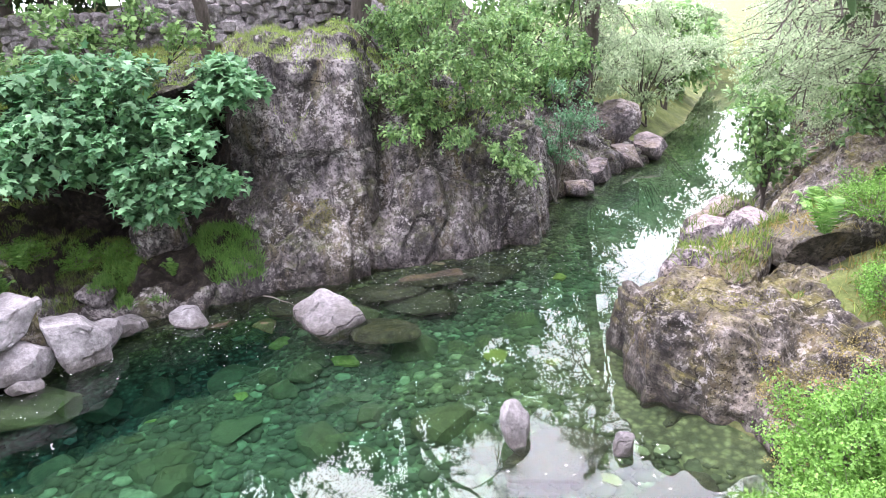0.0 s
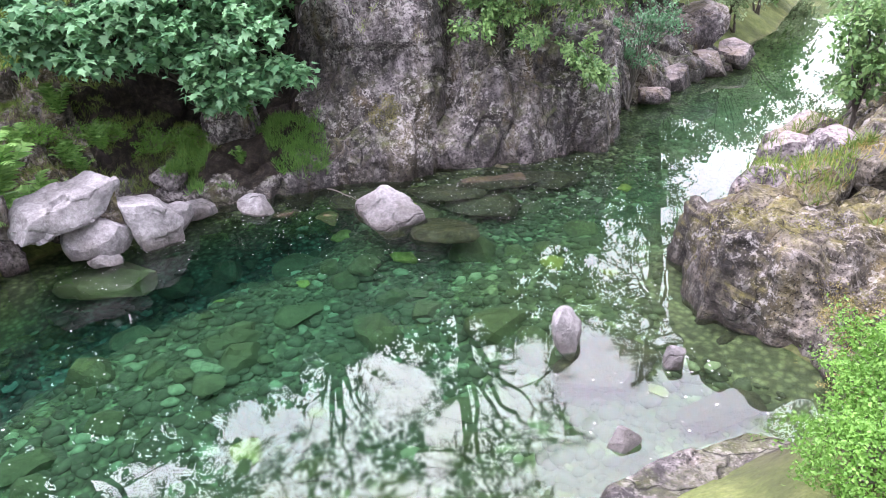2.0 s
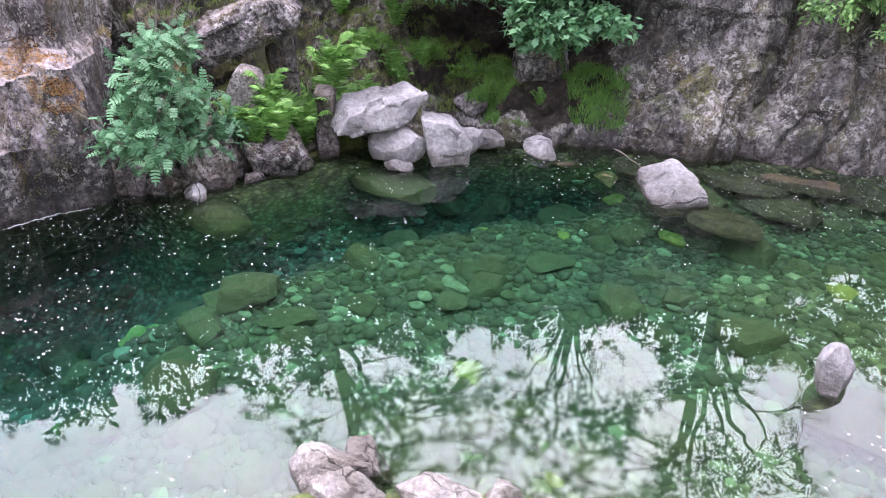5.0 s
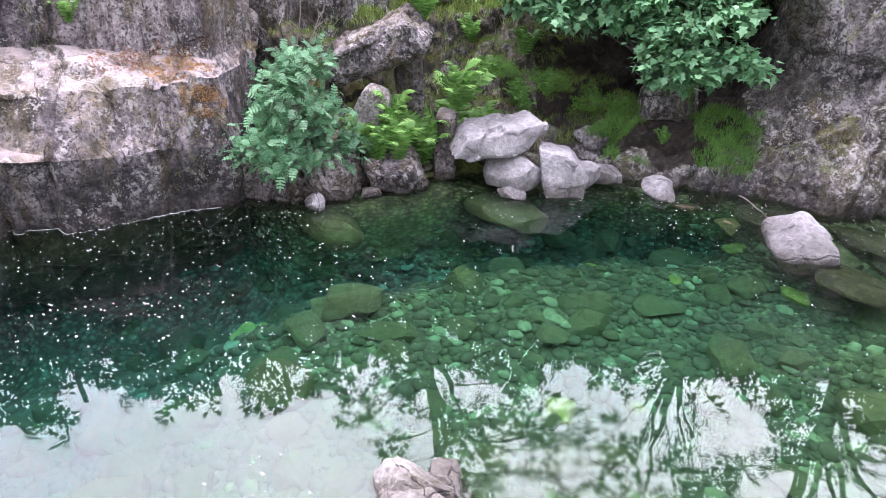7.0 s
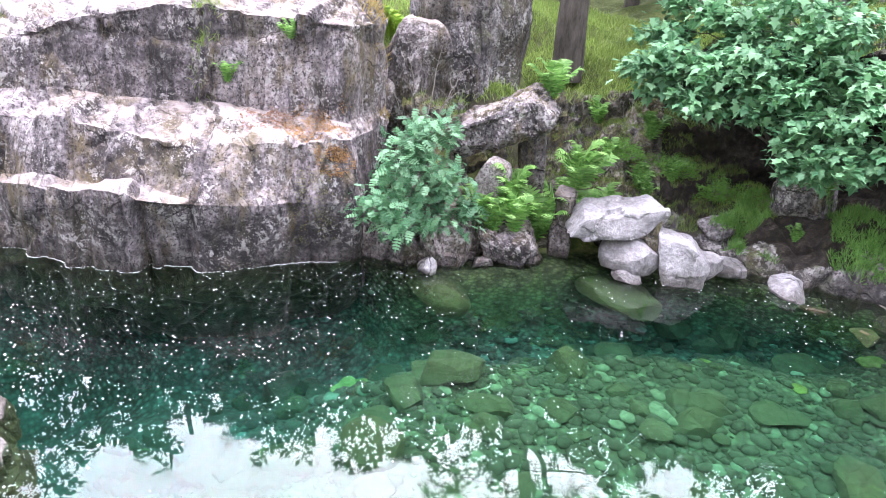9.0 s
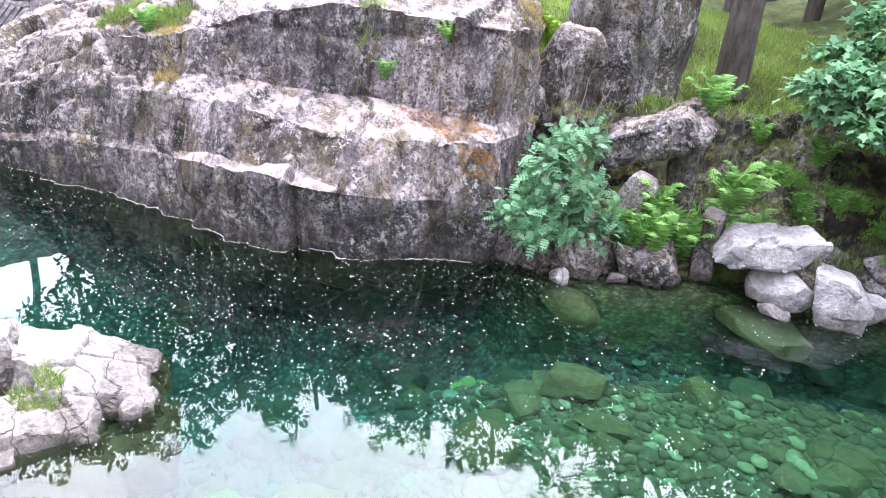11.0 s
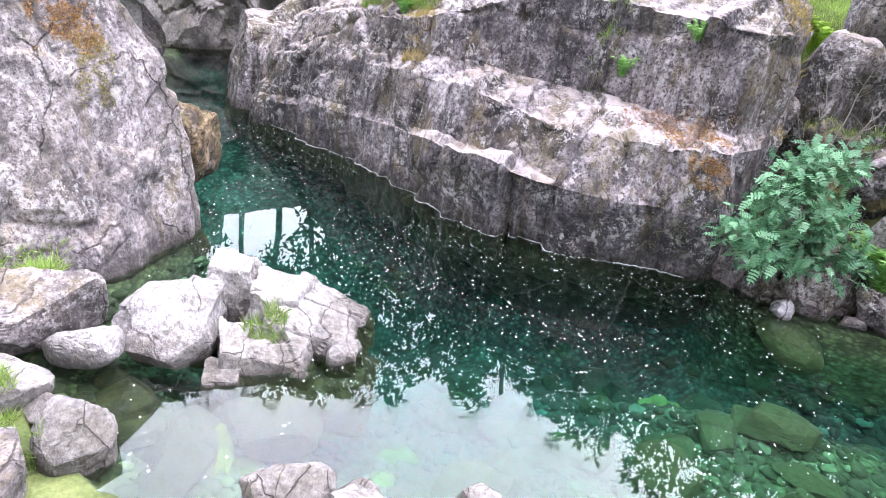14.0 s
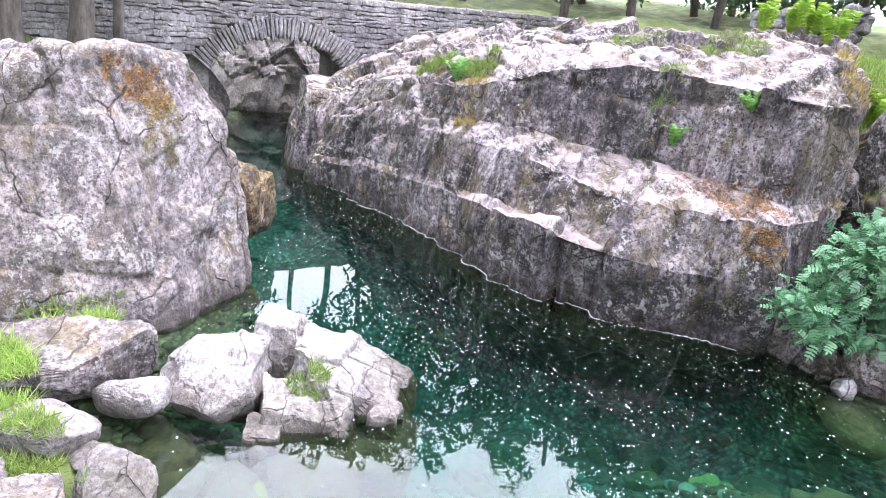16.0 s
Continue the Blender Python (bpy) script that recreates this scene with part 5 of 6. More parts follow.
leafy("hazel_bush", (0.2, 13.2, 2.2), HAZEL, rs, OAK, BARK, OVAL, 0.085, 520, "bright green bush hanging over the cliff edge", "bush", trunk_r=0.06, flat=0.4, stems=4, twigs=10)
leafy("hazel_bush", (-0.6, 13.6, 3.2), cloud(rs, (-0.5, 13.6, 4.2), (1.3, 0.8, 0.9), 16, 0.5), rs, OAK, BARK, OVAL, 0.09, 340, "bright green bush on the cliff top", "bush",
      trunk_r=0.06, flat=0.4, stems=3)
leafy("willow_bush", (2.3, 15.2, 1.6), cloud(rs, (2.5, 14.9, 2.0), (0.8, 0.8, 1.0), 14, 0.4), rs, ROWAN, TWIG, OVAL, 0.07, 240, "grey-green twiggy bush above the water", "bush",
      trunk_r=0.04, stems=3)
# ash tree behind the capstone, and the big trees whose crowns show in the water
leafy("ash_tree", (-9.35, 9.75, 2.9), cloud(rs, (-8.0, 9.9, 8.8), (3.6, 2.6, 2.8), 46, 0.7, 0.1), rs, ASH, BARK, OVAL, 0.085, 290, "tall thin-leaved ash tree on the far bank", "tree",
      trunk_r=0.25, flat=0.5, trunk_top=(-9.2, 9.9, 7.2), limb_r=0.16, twig_r=0.012, twigs=7)
leafy("ash_tree", (-1.8, 15.0, 3.4), cloud(rs, (-0.8, 14.0, 9.5), (3.6, 2.4, 4.2), 64, 0.8, 0.1), rs, ASH, BARK, OVAL, 0.085, 300, "tall ash tree above the cliff", "tree",
      trunk_r=0.2, flat=0.5, trunk_top=(-1.3, 14.5, 7.2), limb_r=0.14, twig_r=0.012, twigs=8)
leafy("ash_tree", (-4.6, 13.8, 3.4), cloud(rs, (-4.4, 12.8, 9.6), (2.6, 2.2, 2.6), 34, 0.7, 0.1), rs, ASH, BARK, OVAL, 0.085, 220, "thin ash tree above the cliff", "tree",
      trunk_r=0.12, flat=0.5, trunk_top=(-4.5, 13.3, 7.2), limb_r=0.3, twig_r=0.01, twigs=7)
# alders and larches downstream
leafy("alder_tree", (3.5, 18.9, 1.4), cloud(rs, (3.9, 18.8, 6.2), (1.9, 2.0, 4.2), 50, 0.8, 0.1), rs, LARCH, BARK, DIAMOND, 0.085, 380, "tall leaning tree with feathery green foliage by the river", "tree",
      trunk_r=0.19, flat=0.3, trunk_top=(4.3, 18.6, 8.0), limb_r=0.25, twig_r=0.01)
leafy("larch_tree", (8.2, 13.2, 2.2), cloud(rs, (7.6, 12.8, 3.4), (2.2, 2.4, 2.3), 54, 0.75, 0.05), rs, LARCH, BARK, DIAMOND * (0.7, 1), 0.07, 560, "pale feathery larch leaning over the river", "tree",
      trunk_r=0.16, flat=0.12, trunk_top=(8.0, 13.2, 7.0), limb_r=0.22, twig_r=0.01, droop=0.1)
leafy("larch_tree", (9.6, 16.5, 2.4), cloud(rs, (9.7, 16.2, 3.6), (2.3, 2.6, 2.9), 54, 0.8, 0.05), rs, LARCH, BARK, DIAMOND * (0.7, 1), 0.075, 540, "pale feathery larch beside the river", "tree",
      trunk_r=0.18, flat=0.15, trunk_top=(9.5, 16.5, 8.5), limb_r=0.22, twig_r=0.01, droop=0.1)
leafy("larch_tree", (7.0, 9.6, 2.4), cloud(rs, (6.0, 10.0, 3.9), (1.6, 1.8, 1.3), 34, 0.7, 0.1), rs, LARCH, BARK, DIAMOND * (0.7, 1), 0.065, 420, "spreading pale larch branches over the mossy bank", "tree",
      trunk_r=0.14, flat=0.12, trunk_top=(6.9, 9.8, 6.2), limb_r=0.3, twig_r=0.01, droop=0.1)
for k, (x, y, z, rr) in enumerate(((9, 29, 2.4, 1.7), (19, 30, 5.0, 4.0), (3, 26, 4.8, 3.2), (20, 25, 5.0, 4.0), (-2, 24, 7.0, 3.6), (12.5, 37, 2.2, 1.9))):
    leafy("birch_tree", (x, y, 1.2), cloud(rs, (x, y, z), (rr, rr * 0.8, rr), 46, 1.0, 0.2), rs, LARCH if k % 2 else OAK, BARK, OVAL, 0.27, 130, "pale green tree in the valley downstream", "tree",
          "valley trees", trunk_r=0.16, flat=0.4, limb_r=0.25, twig_r=0.012)
for x, y, z, r, sp in ((4.2, 20.6, 2.6, 1.5, 20), (6.2, 22.5, 2.4, 1.6, 20), (2.6, 18.2, 3.0, 1.3, 18), (1.6, 16.8, 3.4, 1.2, 18), (9.0, 19.0, 1.9, 1.3, 18), (10.5, 22.0, 2.2, 1.6, 20), (7.6, 11.6, 2.6, 1.1, 16), (5.9, 12.6, 1.7, 0.8, 12), (12.5, 25, 2.6, 2.0, 22), (8.0, 25.5, 2.6, 1.8, 22)):
    leafy("riverside_bush", (x, y, max(0.2, float(land(np.array([x]), np.array([y]))[0]))), cloud(rs, (x, y, z), (r, r, r * 0.9), sp, 0.6, 0.1), rs, LARCH if sp > 18 else OAK, BARK, OVAL, 0.13, 190, "pale green bush beside the river",
          "bush", "riverside bushes", trunk_r=0.05, stems=3)
# rowan by the propped stones
leafy("rowan_bush", (-7.75, 5.3, 0.35), [(-7.9, 5.4, 2.0, 0.3), (-7.8, 5.2, 1.75, 0.35), (-7.6, 5.4, 1.5, 0.4), (-7.7, 5.0, 1.25, 0.4), (-7.4, 5.5, 1.15, 0.4), (-7.55, 5.15, 0.95, 0.35),
      (-7.6, 4.75, 1.0, 0.35), (-7.4, 5.8, 0.95, 0.35), (-7.3, 5.4, 0.75, 0.3), (-8.0, 5.7, 1.6, 0.35), (-7.45, 4.35, 1.0, 0.28), (-7.4, 4.75, 0.7, 0.3), (-7.6, 4.9, 1.5, 0.3), (-7.9, 5.9, 1.9, 0.25), (-7.5, 5.6, 1.35, 0.35), (-7.2, 5.9, 0.8, 0.3), (-8.0, 5.3, 1.8, 0.3)], rs, ROWAN, TWIG, PINNATE, 0.165, 95,
      "blue-green rowan bush growing beside the outcrop", "bush", trunk_r=0.025, stems=3, flat=0.3, twigs=11, twig_r=0.004)

# trees by the bridge
for x, y, h, s in ((-12.2, -7.6, 6.5, 1), (-12.7, -6.7, 6.0, 2), (-14.2, -6.6, 5.6, 3)):
    z = float(land(np.array([x]), np.array([y]))[0])
    leafy("oak_tree", (x, y, z - 0.1), cloud(rs, (x - 1.0, y - 0.4, h), (2.4, 2.2, 2.2), 34, 0.7, 0.1), rs, OAK, BARK, OVAL, 0.12, 110, "grey-trunked tree beside the stone bridge", "tree",
          "trees by the bridge", trunk_r=(0.2, 0.2, 0.1)[s - 1], flat=0.4, trunk_top=(x - 0.3, y, 5.4), limb_r=0.3)
leafy("oak_tree", (-18.5, -12.5, 3.0), cloud(rs, (-18.5, -12.0, 5.0), (2.6, 3.0, 2.4), 40, 0.8, 0.1), rs, OAK, BARK, OVAL, 0.14, 120, "leafy tree behind the bridge", "tree", "trees by the bridge", trunk_r=0.15)
# the tall wood behind the far bank, whose crowns darken the water
for az in range(10, 118, 6):
    for ring in (0, 1):
        open_side = 52 < az < 90
        d = (30 if open_side else 31 if az > 91 else 18) + 6 * ring + rs.uniform(-1, 1)
        a = radians(90 + az + 3 * ring + rs.uniform(-1.5, 1.5))
        x, y = d * math.cos(a), d * math.sin(a)
        grow = d / 18
        rise = float(np.interp(az + 3 * ring, (10, 15, 31, 45, 56, 65, 74, 79, 88, 97, 107), (33, 34.5, 39, 41, 42, 40.4, 38.3, 37.2, 38, 38.5, 38)))
        top_z = (d - 5.4) * math.tan(radians(rise)) + 0.35 * grow - 0.8 * ring + rs.uniform(-0.5, 0.3)
        low_z = 7.4 if az + 3 * ring > 96 else 6.6 if az > 52 else 4.6 if ring == 0 else 4.0
        if 95 < math.degrees(math.atan2(-x, y)) < 109:
            low_z = max(low_z, d * 0.53 - 4.0)
        z0 = float(land(np.array([x]), np.array([y]))[0])
        if shore(np.array([x]), np.array([y]))[0] < 0.6:
            continue
        leafy("woodland_tree", (x, y, z0 - 0.1), cloud(rs, (x, y, (top_z + low_z) / 2), (1.7 * grow, 1.7 * grow, (top_z - low_z) / 2), 50 - 14 * ring, 1.0 * grow, 0.1), rs, ASH, BARK, OVAL, (0.17 + 0.07 * ring) * grow, 132 - 62 * ring,
              "tall dark green tree in the wood behind the bank", "tree", "wood behind the bank", trunk_r=0.15, flat=0.5, trunk_top=(x, y, top_z - 1), limb_r=0.25, twig_r=0.012, twigs=3)
# unseen trees added behind the viewer to keep the low sky off rock faces
for az in range(148, 318, 14):
    d = 11.5 + rs.uniform(-1, 1.5)
    a = radians(90 + az)
    x, y = d * math.cos(a), d * math.sin(a)
    z0 = float(land(np.array([x]), np.array([y]))[0])
    leafy("woodland_tree", (x, y, z0 - 0.1), cloud(rs, (x, y, 6.3), (2.3, 2.3, 4.6), 46, 1.1, 0.1), rs, ASH, BARK, OVAL, 0.3, 60,
          "unseen tree added on the near slope to block low sky", "tree", "wood on the near slope", trunk_r=0.15, flat=0.5, trunk_top=(x, y, 9.5), limb_r=0.25, twig_r=0.012, twigs=3)
for x, y, r in ((-38, 6, 4.5), (-34, 16, 4), (-44, -8, 5), (-36, -18, 5), (-26, 27, 4), (-42, 16, 5)):
    leafy("far_tree", (x, y, 3.3), cloud(rs, (x, y, 3.5 + r * 0.75), (r, r, r * 0.75), 46, 1.2, 0.3), rs, ASH, BARK, OVAL, 0.34, 110, "dark green tree beyond the meadow", "tree", "trees beyond the meadow",
          trunk_r=0.2, flat=0.4)

# ---- ferns, grass, bilberry ----
for k, (x, y, s, c, lab) in enumerate((
        (-9.33, 7.66, 1.05, 15, "large bright green fern at the rock's foot"), (-7.0, 7.1, 1.05, 15, "lush fern beside pale boulders"),
        (-6.75, 7.6, 1.0, 15, "lush fern beside pale boulders"), (-7.25, 6.7, 0.95, 14, "green fern below the capstone"), (-6.7, 8.2, 0.9, 13, "broad fern above pale boulders"),
        (-7.1, 7.8, 0.95, 13, "broad fern above pale boulders"), (-7.4, 6.2, 0.55, 9, "small fern on a ledge by the water"), (-9.75, 3.35, 0.42, 12, "small fern on the rock ledge"),
        (-9.35, 4.15, 0.36, 10, "wispy fern on the rock ledge"), (-12.2, 0.2, 0.55, 9, "fern growing in a rock cleft"), (-7.3, 8.9, 0.5, 9, "small fern under the sycamore"),
        (-4.6, 10.3, 0.35, 8, "small fern on the shaded ledge"), (-8.0, 9.3, 0.6, 9, "fern on the grassy slope"), (4.3, 7.6, 0.6, 9, "fern on the mossy bank"),
        (-7.6, 7.7, 0.8, 12, "lush fern on the slope"), (-7.4, 8.4, 0.7, 11, "green fern on the mossy slope"), (-6.9, 6.55, 0.75, 12, "bright fern hanging over the rocks"),
        (-6.6, 9.1, 0.5, 9, "small fern under the sycamore"), (-7.1, 6.3, 0.7, 11, "bright fern hanging over the rocks"),
        (-6.75, 9.1, 0.6, 10, "green fern in the shaded hollow"), (-6.4, 9.45, 0.5, 9, "green fern in the shaded hollow"), (-7.0, 9.5, 0.6, 10, "green fern in the shaded hollow"),
        (3.2, 4.6, 0.45, 8, "pale fern beside the slope"), (4.8, 8.8, 0.6, 9, "green fern on the mossy bank top"))):
    fern((x, y, top_of(x, y)[0] - 0.02), s, c, 60 + k, lab)
for k in range(17):
    x, y = -12.9 + 0.085 * k + rs.uniform(-0.2, 0.2), 5.6 + 0.138 * k + rs.uniform(-0.2, 0.2)
    fern((x, y, top_of(x, y)[0] - 0.03), 0.5, 11, 90 + k, "bright yellow-green bracken clump on the outcrop top", "bracken on the outcrop", TALL_FRONDS, 18)

tuft("bank_grass", scatter(rs, 60000, (-9.6, 6.0, -5.0, 12.5), 0.6, 0.35, ground_only=True), 0.12, GRASS, "soft green grass covering the slope", rs)
tuft("ledge_grass", scatter(rs, 20000, (-5.6, 9.5, -3.2, 11.0), 0.2, 0.22, 2.0), 0.17, FERN, "long grass on the shaded ledge", rs)
tuft("cliff_top_grass", scatter(rs, 36000, (-9, 11.4, 2, 16), 0.5, 2.2), 0.15, BRIGHT, "pale meadow grass on the cliff top", rs)
tuft("right_bank_grass", scatter(rs, 24000, (2.4, 3.4, 7.5, 11.5), 0.3, 0.45, 0.9), 0.22, GRASS, "green grass on the mossy bank", rs)
tuft("right_bank_dry_grass", scatter(rs, 3000, (2.4, 4.2, 5.5, 9.5), 0.5, 0.5, 0.7), 0.16, DRY, "straw-coloured grass on the mossy bank", rs)
tuft("slope_straw", [q for q in scatter(rs, 26000, (2.5, 4.3, 4.6, 6.6), 0.2, 0.3, 2.2)], 0.13, DRY, "tan straw grass on the bank slope", rs, lean=0.9)
tuft("outcrop_top_grass", scatter(rs, 6000, (-19, -1, -9.5, 8.0), 0.75, 2.3, 0.7), 0.2, GRASS, "thin grass along the outcrop top", rs)
tuft("outcrop_dry_grass", scatter(rs, 1500, (-13.8, -1, -9.5, 6.0), 0.7, 1.5, 1.3), 0.16, DRY, "dry straw grass on the outcrop ledges", rs)
tuft("meadow_grass", scatter(np.random.RandomState(45), 42000, (-15.0, 7.0, -7.6, 12.6), 0.4, 1.9, ground_only=True), 0.2, BRIGHT, "lush lime-green grass under the tree", np.random.RandomState(46))


def clump(x, y, r, n, h, label, mat=GRASS, ceiling=9.0):
    a, d = rs.uniform(0, 2 * np.pi, n), r * np.sqrt(rs.uniform(0, 1, n))
    spots = [(x + d[i] * math.cos(a[i]), y + d[i] * math.sin(a[i])) for i in range(n)]
    tuft("grass_tuft", [(px, py, min(ceiling, top_of(px, py)[0]) - 0.01) for px, py in spots], h, mat, label, rs, lean=0.6)


clump(-5.9, -1.08, 0.22, 420, 0.17, "green grass tuft on the pale rock island")
clump(-6.5, -3.8, 0.5, 3200, 0.22, "bright green grass tuft below the tall rock", BRIGHT, 0.5)
clump(-5.05, -3.85, 0.5, 3000, 0.2, "bright green grass between the slabs", BRIGHT)
clump(-4.6, -3.12, 0.25, 800, 0.16, "small grass tuft between boulders", BRIGHT)
clump(-4.1, -2.5, 0.1, 70, 0.12, "small pale weed on a boulder")
clump(-12.4, 0.6, 0.35, 700, 0.2, "green grass tuft on the outcrop edge")
clump(-13.0, -0.2, 0.35, 700, 0.2, "green grass tuft on the outcrop edge")
clump(-11.5, 0.45, 0.25, 400, 0.18, "straw grass tuft on the outcrop edge", DRY)
clump(-10.1, 3.2, 0.25, 260, 0.16, "pale grass tuft on the rock ledge")
clump(-11.3, 4.5, 0.5, 900, 0.16, "green grass on the outcrop top")
clump(-12.3, 3.2, 0.5, 700, 0.15, "green grass on the outcrop top")
clump(-9.6, 5.6, 0.35, 400, 0.2, "straw grass at the outcrop's end", DRY)
clump(4.0, 8.6, 0.3, 300, 0.25, "green grass tuft among the rocks")


def bilberry(x, y, rx, ry, h, n, seed, label):
    rng = np.random.RandomState(seed)
    n = int(n * 2.6)
    z0 = top_of(x, y)[0]
    top = thing("bilberry_bush", (x, y, z0), label, "bush", "bilberry bushes")
    p = unit(rng.normal(size=(n, 3)))
    p[:, 2] = np.abs(p[:, 2])
    lump = 0.82 + 0.45 * fbm(p * 3.4 + seed, 4, seed)
    at = p * np.array([rx, ry, h]) * lump[:, None] * rng.uniform(0.75, 1.05, n)[:, None]
    leaves = Pile()
    leaves.add(*leaf_geometry(at, rng.normal(size=(n, 3)) + np.array([0, 0, 0.4]), p + rng.normal(size=(n, 3)) * 0.5, 0.026 * rng.uniform(0.6, 1.4, n), DIAMOND))
    leaves.mesh("foliage", BILBERRY, top)
    stems = Pile()
    for _ in range(60):
        q = unit(rng.normal(size=3))
        q[2] = abs(q[2])
        stems.add(*tube_geometry(bend((q[0] * rx * 0.2, q[1] * ry * 0.2, -0.05), q * np.array([rx, ry, h]) * 0.9, rng, 0.05, 0.2, 6), np.linspace(0.006, 0.002, 6), 3))
    stems.mesh("twig_mass", TWIG, top)


bilberry(2.6, 3.8, 0.6, 0.55, 0.62, 6000, 1, "bright green bilberry bush on the near shore")
bilberry(3.0, 4.45, 0.55, 0.45, 0.45, 5000, 2, "bright green bilberry bush on the bank")
bilberry(3.2, 3.3, 0.65, 0.6, 0.75, 6000, 3, "bright green bilberry bush on the near shore")
bilberry(2.2, 3.25, 0.6, 0.5, 0.45, 5000, 10, "bright green bilberry bush on the near shore")
bilberry(2.8, 2.7, 0.7, 0.6, 0.55, 5000, 11, "bright green bilberry bush on the near shore")
bilberry(4.6, 6.6, 0.5, 0.5, 0.5, 2500, 4, "green bilberry bush on the mossy bank")
bilberry(5.0, 7.9, 0.6, 0.6, 0.5, 2500, 5, "green bilberry bush on the mossy bank")
bilberry(-6.1, 10.2, 0.5, 0.4, 0.35, 1800, 6, "dark green bilberry on the slope")
bilberry(-6.6, 9.7, 0.5, 0.45, 0.35, 2000, 8, "dark green bilberry on the slope")
bilberry(-5.6, 10.6, 0.5, 0.4, 0.35, 1800, 9, "dark green bilberry on the slope")
bilberry(-7.2, 9.1, 0.45, 0.4, 0.3, 1800, 7, "dark green bilberry on the slope")


def moss_patch(centre, way, r, mat, label, seed, tall=1.0, n=2600):
    """A cushion of tiny moss shoots on rock, thinning out to a ragged edge."""
    rng = np.random.RandomState(seed)
    way = Vector(way).normalized()
    a = way.cross(Vector((0, 0, 1))).normalized()
    b = a.cross(way)
    n = int(n * 1.6)
    uv = rng.uniform(-1, 1, (n * 4, 2))
    dens = 1.0 - (uv ** 2).sum(1) + 0.9 * fbm(np.stack([uv[:, 0] * 2.2 + seed, uv[:, 1] * 2.2, 0 * uv[:, 0]], 1), 5, seed, 0.65)
    uv = uv[dens > rng.uniform(0.1, 0.9, len(uv))][:n]
    at, up = [], []
    for u, v in uv:
        q = Vector(centre) + a * u * r + b * v * r * tall
        ok, place, nrm, _, ob, _ = scene.ray_cast(DEPS, q - way * 1.5, way)
        if ok and (place - q).length < 0.7:
            at.append(place[:])
            up.append((nrm if nrm.dot(way) < 0 else -nrm)[:])
    if not at:
        return
    at, up = np.array(at), np.array(up)
    k = len(at)
    v, f = leaf_geometry(at - up * 0.004, up * 0.6 + rng.normal(size=(k, 3)) * 0.7, up + rng.normal(size=(k, 3)) * 0.6, rng.uniform(0.01, 0.026, k), OVAL * (1.6, 1))
    tagged(mesh_object("moss_patch", v, f, mat), label, "moss", "moss on the rocks")


moss_patch((-8.75, 4.2, 1.85), (-0.5, 0.3, -1), 0.5, ORANGE_MOSS, "orange moss on the end of the rock ledge", 1)
moss_patch((-8.3, 4.3, 1.5), (-1, 0.45, -0.4), 0.3, ORANGE_MOSS, "orange moss hanging over the rock edge", 2, n=1200)
moss_patch((-9.2, 3.75, 1.9), (-0.4, 0.3, -1), 0.4, LITTER, "brown bracken litter on the rock ledge", 3, n=1500)
moss_patch((-7.75, -3.45, 2.75), (-0.8, -0.5, -0.6), 0.36, ORANGE_MOSS, "orange moss near the top of the tall rock", 4)
moss_patch((-7.8, -3.3, 2.25), (-0.8, -0.6, -0.2), 0.3, YELLOW_MOSS, "yellow moss down the tall rock", 5, 1.5, 1600)
moss_patch((-12.9, -0.2, 2.5), (-0.7, 0.2, -1), 0.45, YELLOW_MOSS, "yellow moss on the outcrop edge", 6, n=1800)
moss_patch((-12.2, 0.6, 2.6), (-0.7, 0.2, -1), 0.4, YELLOW_MOSS, "yellow moss on the outcrop edge", 7, n=1600)
moss_patch((3.1, 5.0, 1.0), (0.4, 0.5, -0.8), 0.6, OLIVE_MOSS, "olive moss on the bank slope", 8, n=2500)
moss_patch((-2.3, 11.1, 1.1), (0.0, 1, -0.5), 0.35, OLIVE_MOSS, "olive moss in a hollow of the cliff", 10, n=2000)
moss_patch((-7.75, 7.1, 2.15), (-0.4, 0.3, -1), 0.5, OLIVE_MOSS, "olive moss on the capstone", 11, n=900)
moss_patch((-8.05, 3.85, 0.9), (-1, 0.45, -0.1), 0.35, OLIVE_MOSS, "yellow-green stain of moss down the outcrop face", 12, 2.0, 700)
for k, (x, y) in enumerate(((3.25, 5.4), (3.55, 5.75), (3.1, 5.8), (3.8, 5.4), (3.9, 6.0), (3.4, 5.1))):
    moss_patch((x, y, top_of(x, y)[0]), (0.3, 0.4, -1), 0.42, YELLOW_MOSS, "yellow-orange moss on the bank slope", 40 + k, n=1500)
for k, (x, y) in enumerate(((2.2, 7.1), (2.9, 6.9), (2.7, 7.4), (3.3, 6.0), (3.4, 7.0))):
    moss_patch((x, y, top_of(x, y)[0]), (0.3, 0.4, -1), 0.36, OLIVE_MOSS, "yellow-green moss on the bank rock", 20 + k, n=600)


def bare_sapling(base, tips, label, seed):
    rng = np.random.RandomState(seed)
    top = thing("bare_sapling", base, label, "sapling")
    base = np.asarray(base, float)
    for tip in tips:
        stem = bend(base, tip, rng, 0.05, 0.2, 12)
        v, f = tube_geometry(stem - base, np.linspace(0.014, 0.003, 12), 5)
        mesh_object("stem", v, f, TWIG, top)
        for _ in range(7):
            s0 = stem[rng.randint(3, 11)]
            tw = bend(s0, s0 + rng.normal(size=3) * (0.22, 0.22, 0.12) + (0, 0, 0.15), rng, 0.05, 0.25, 6)
            v, f = tube_geometry(tw - base, np.linspace(0.005, 0.0015, 6), 3)
            mesh_object("twig", v, f, TWIG, top)


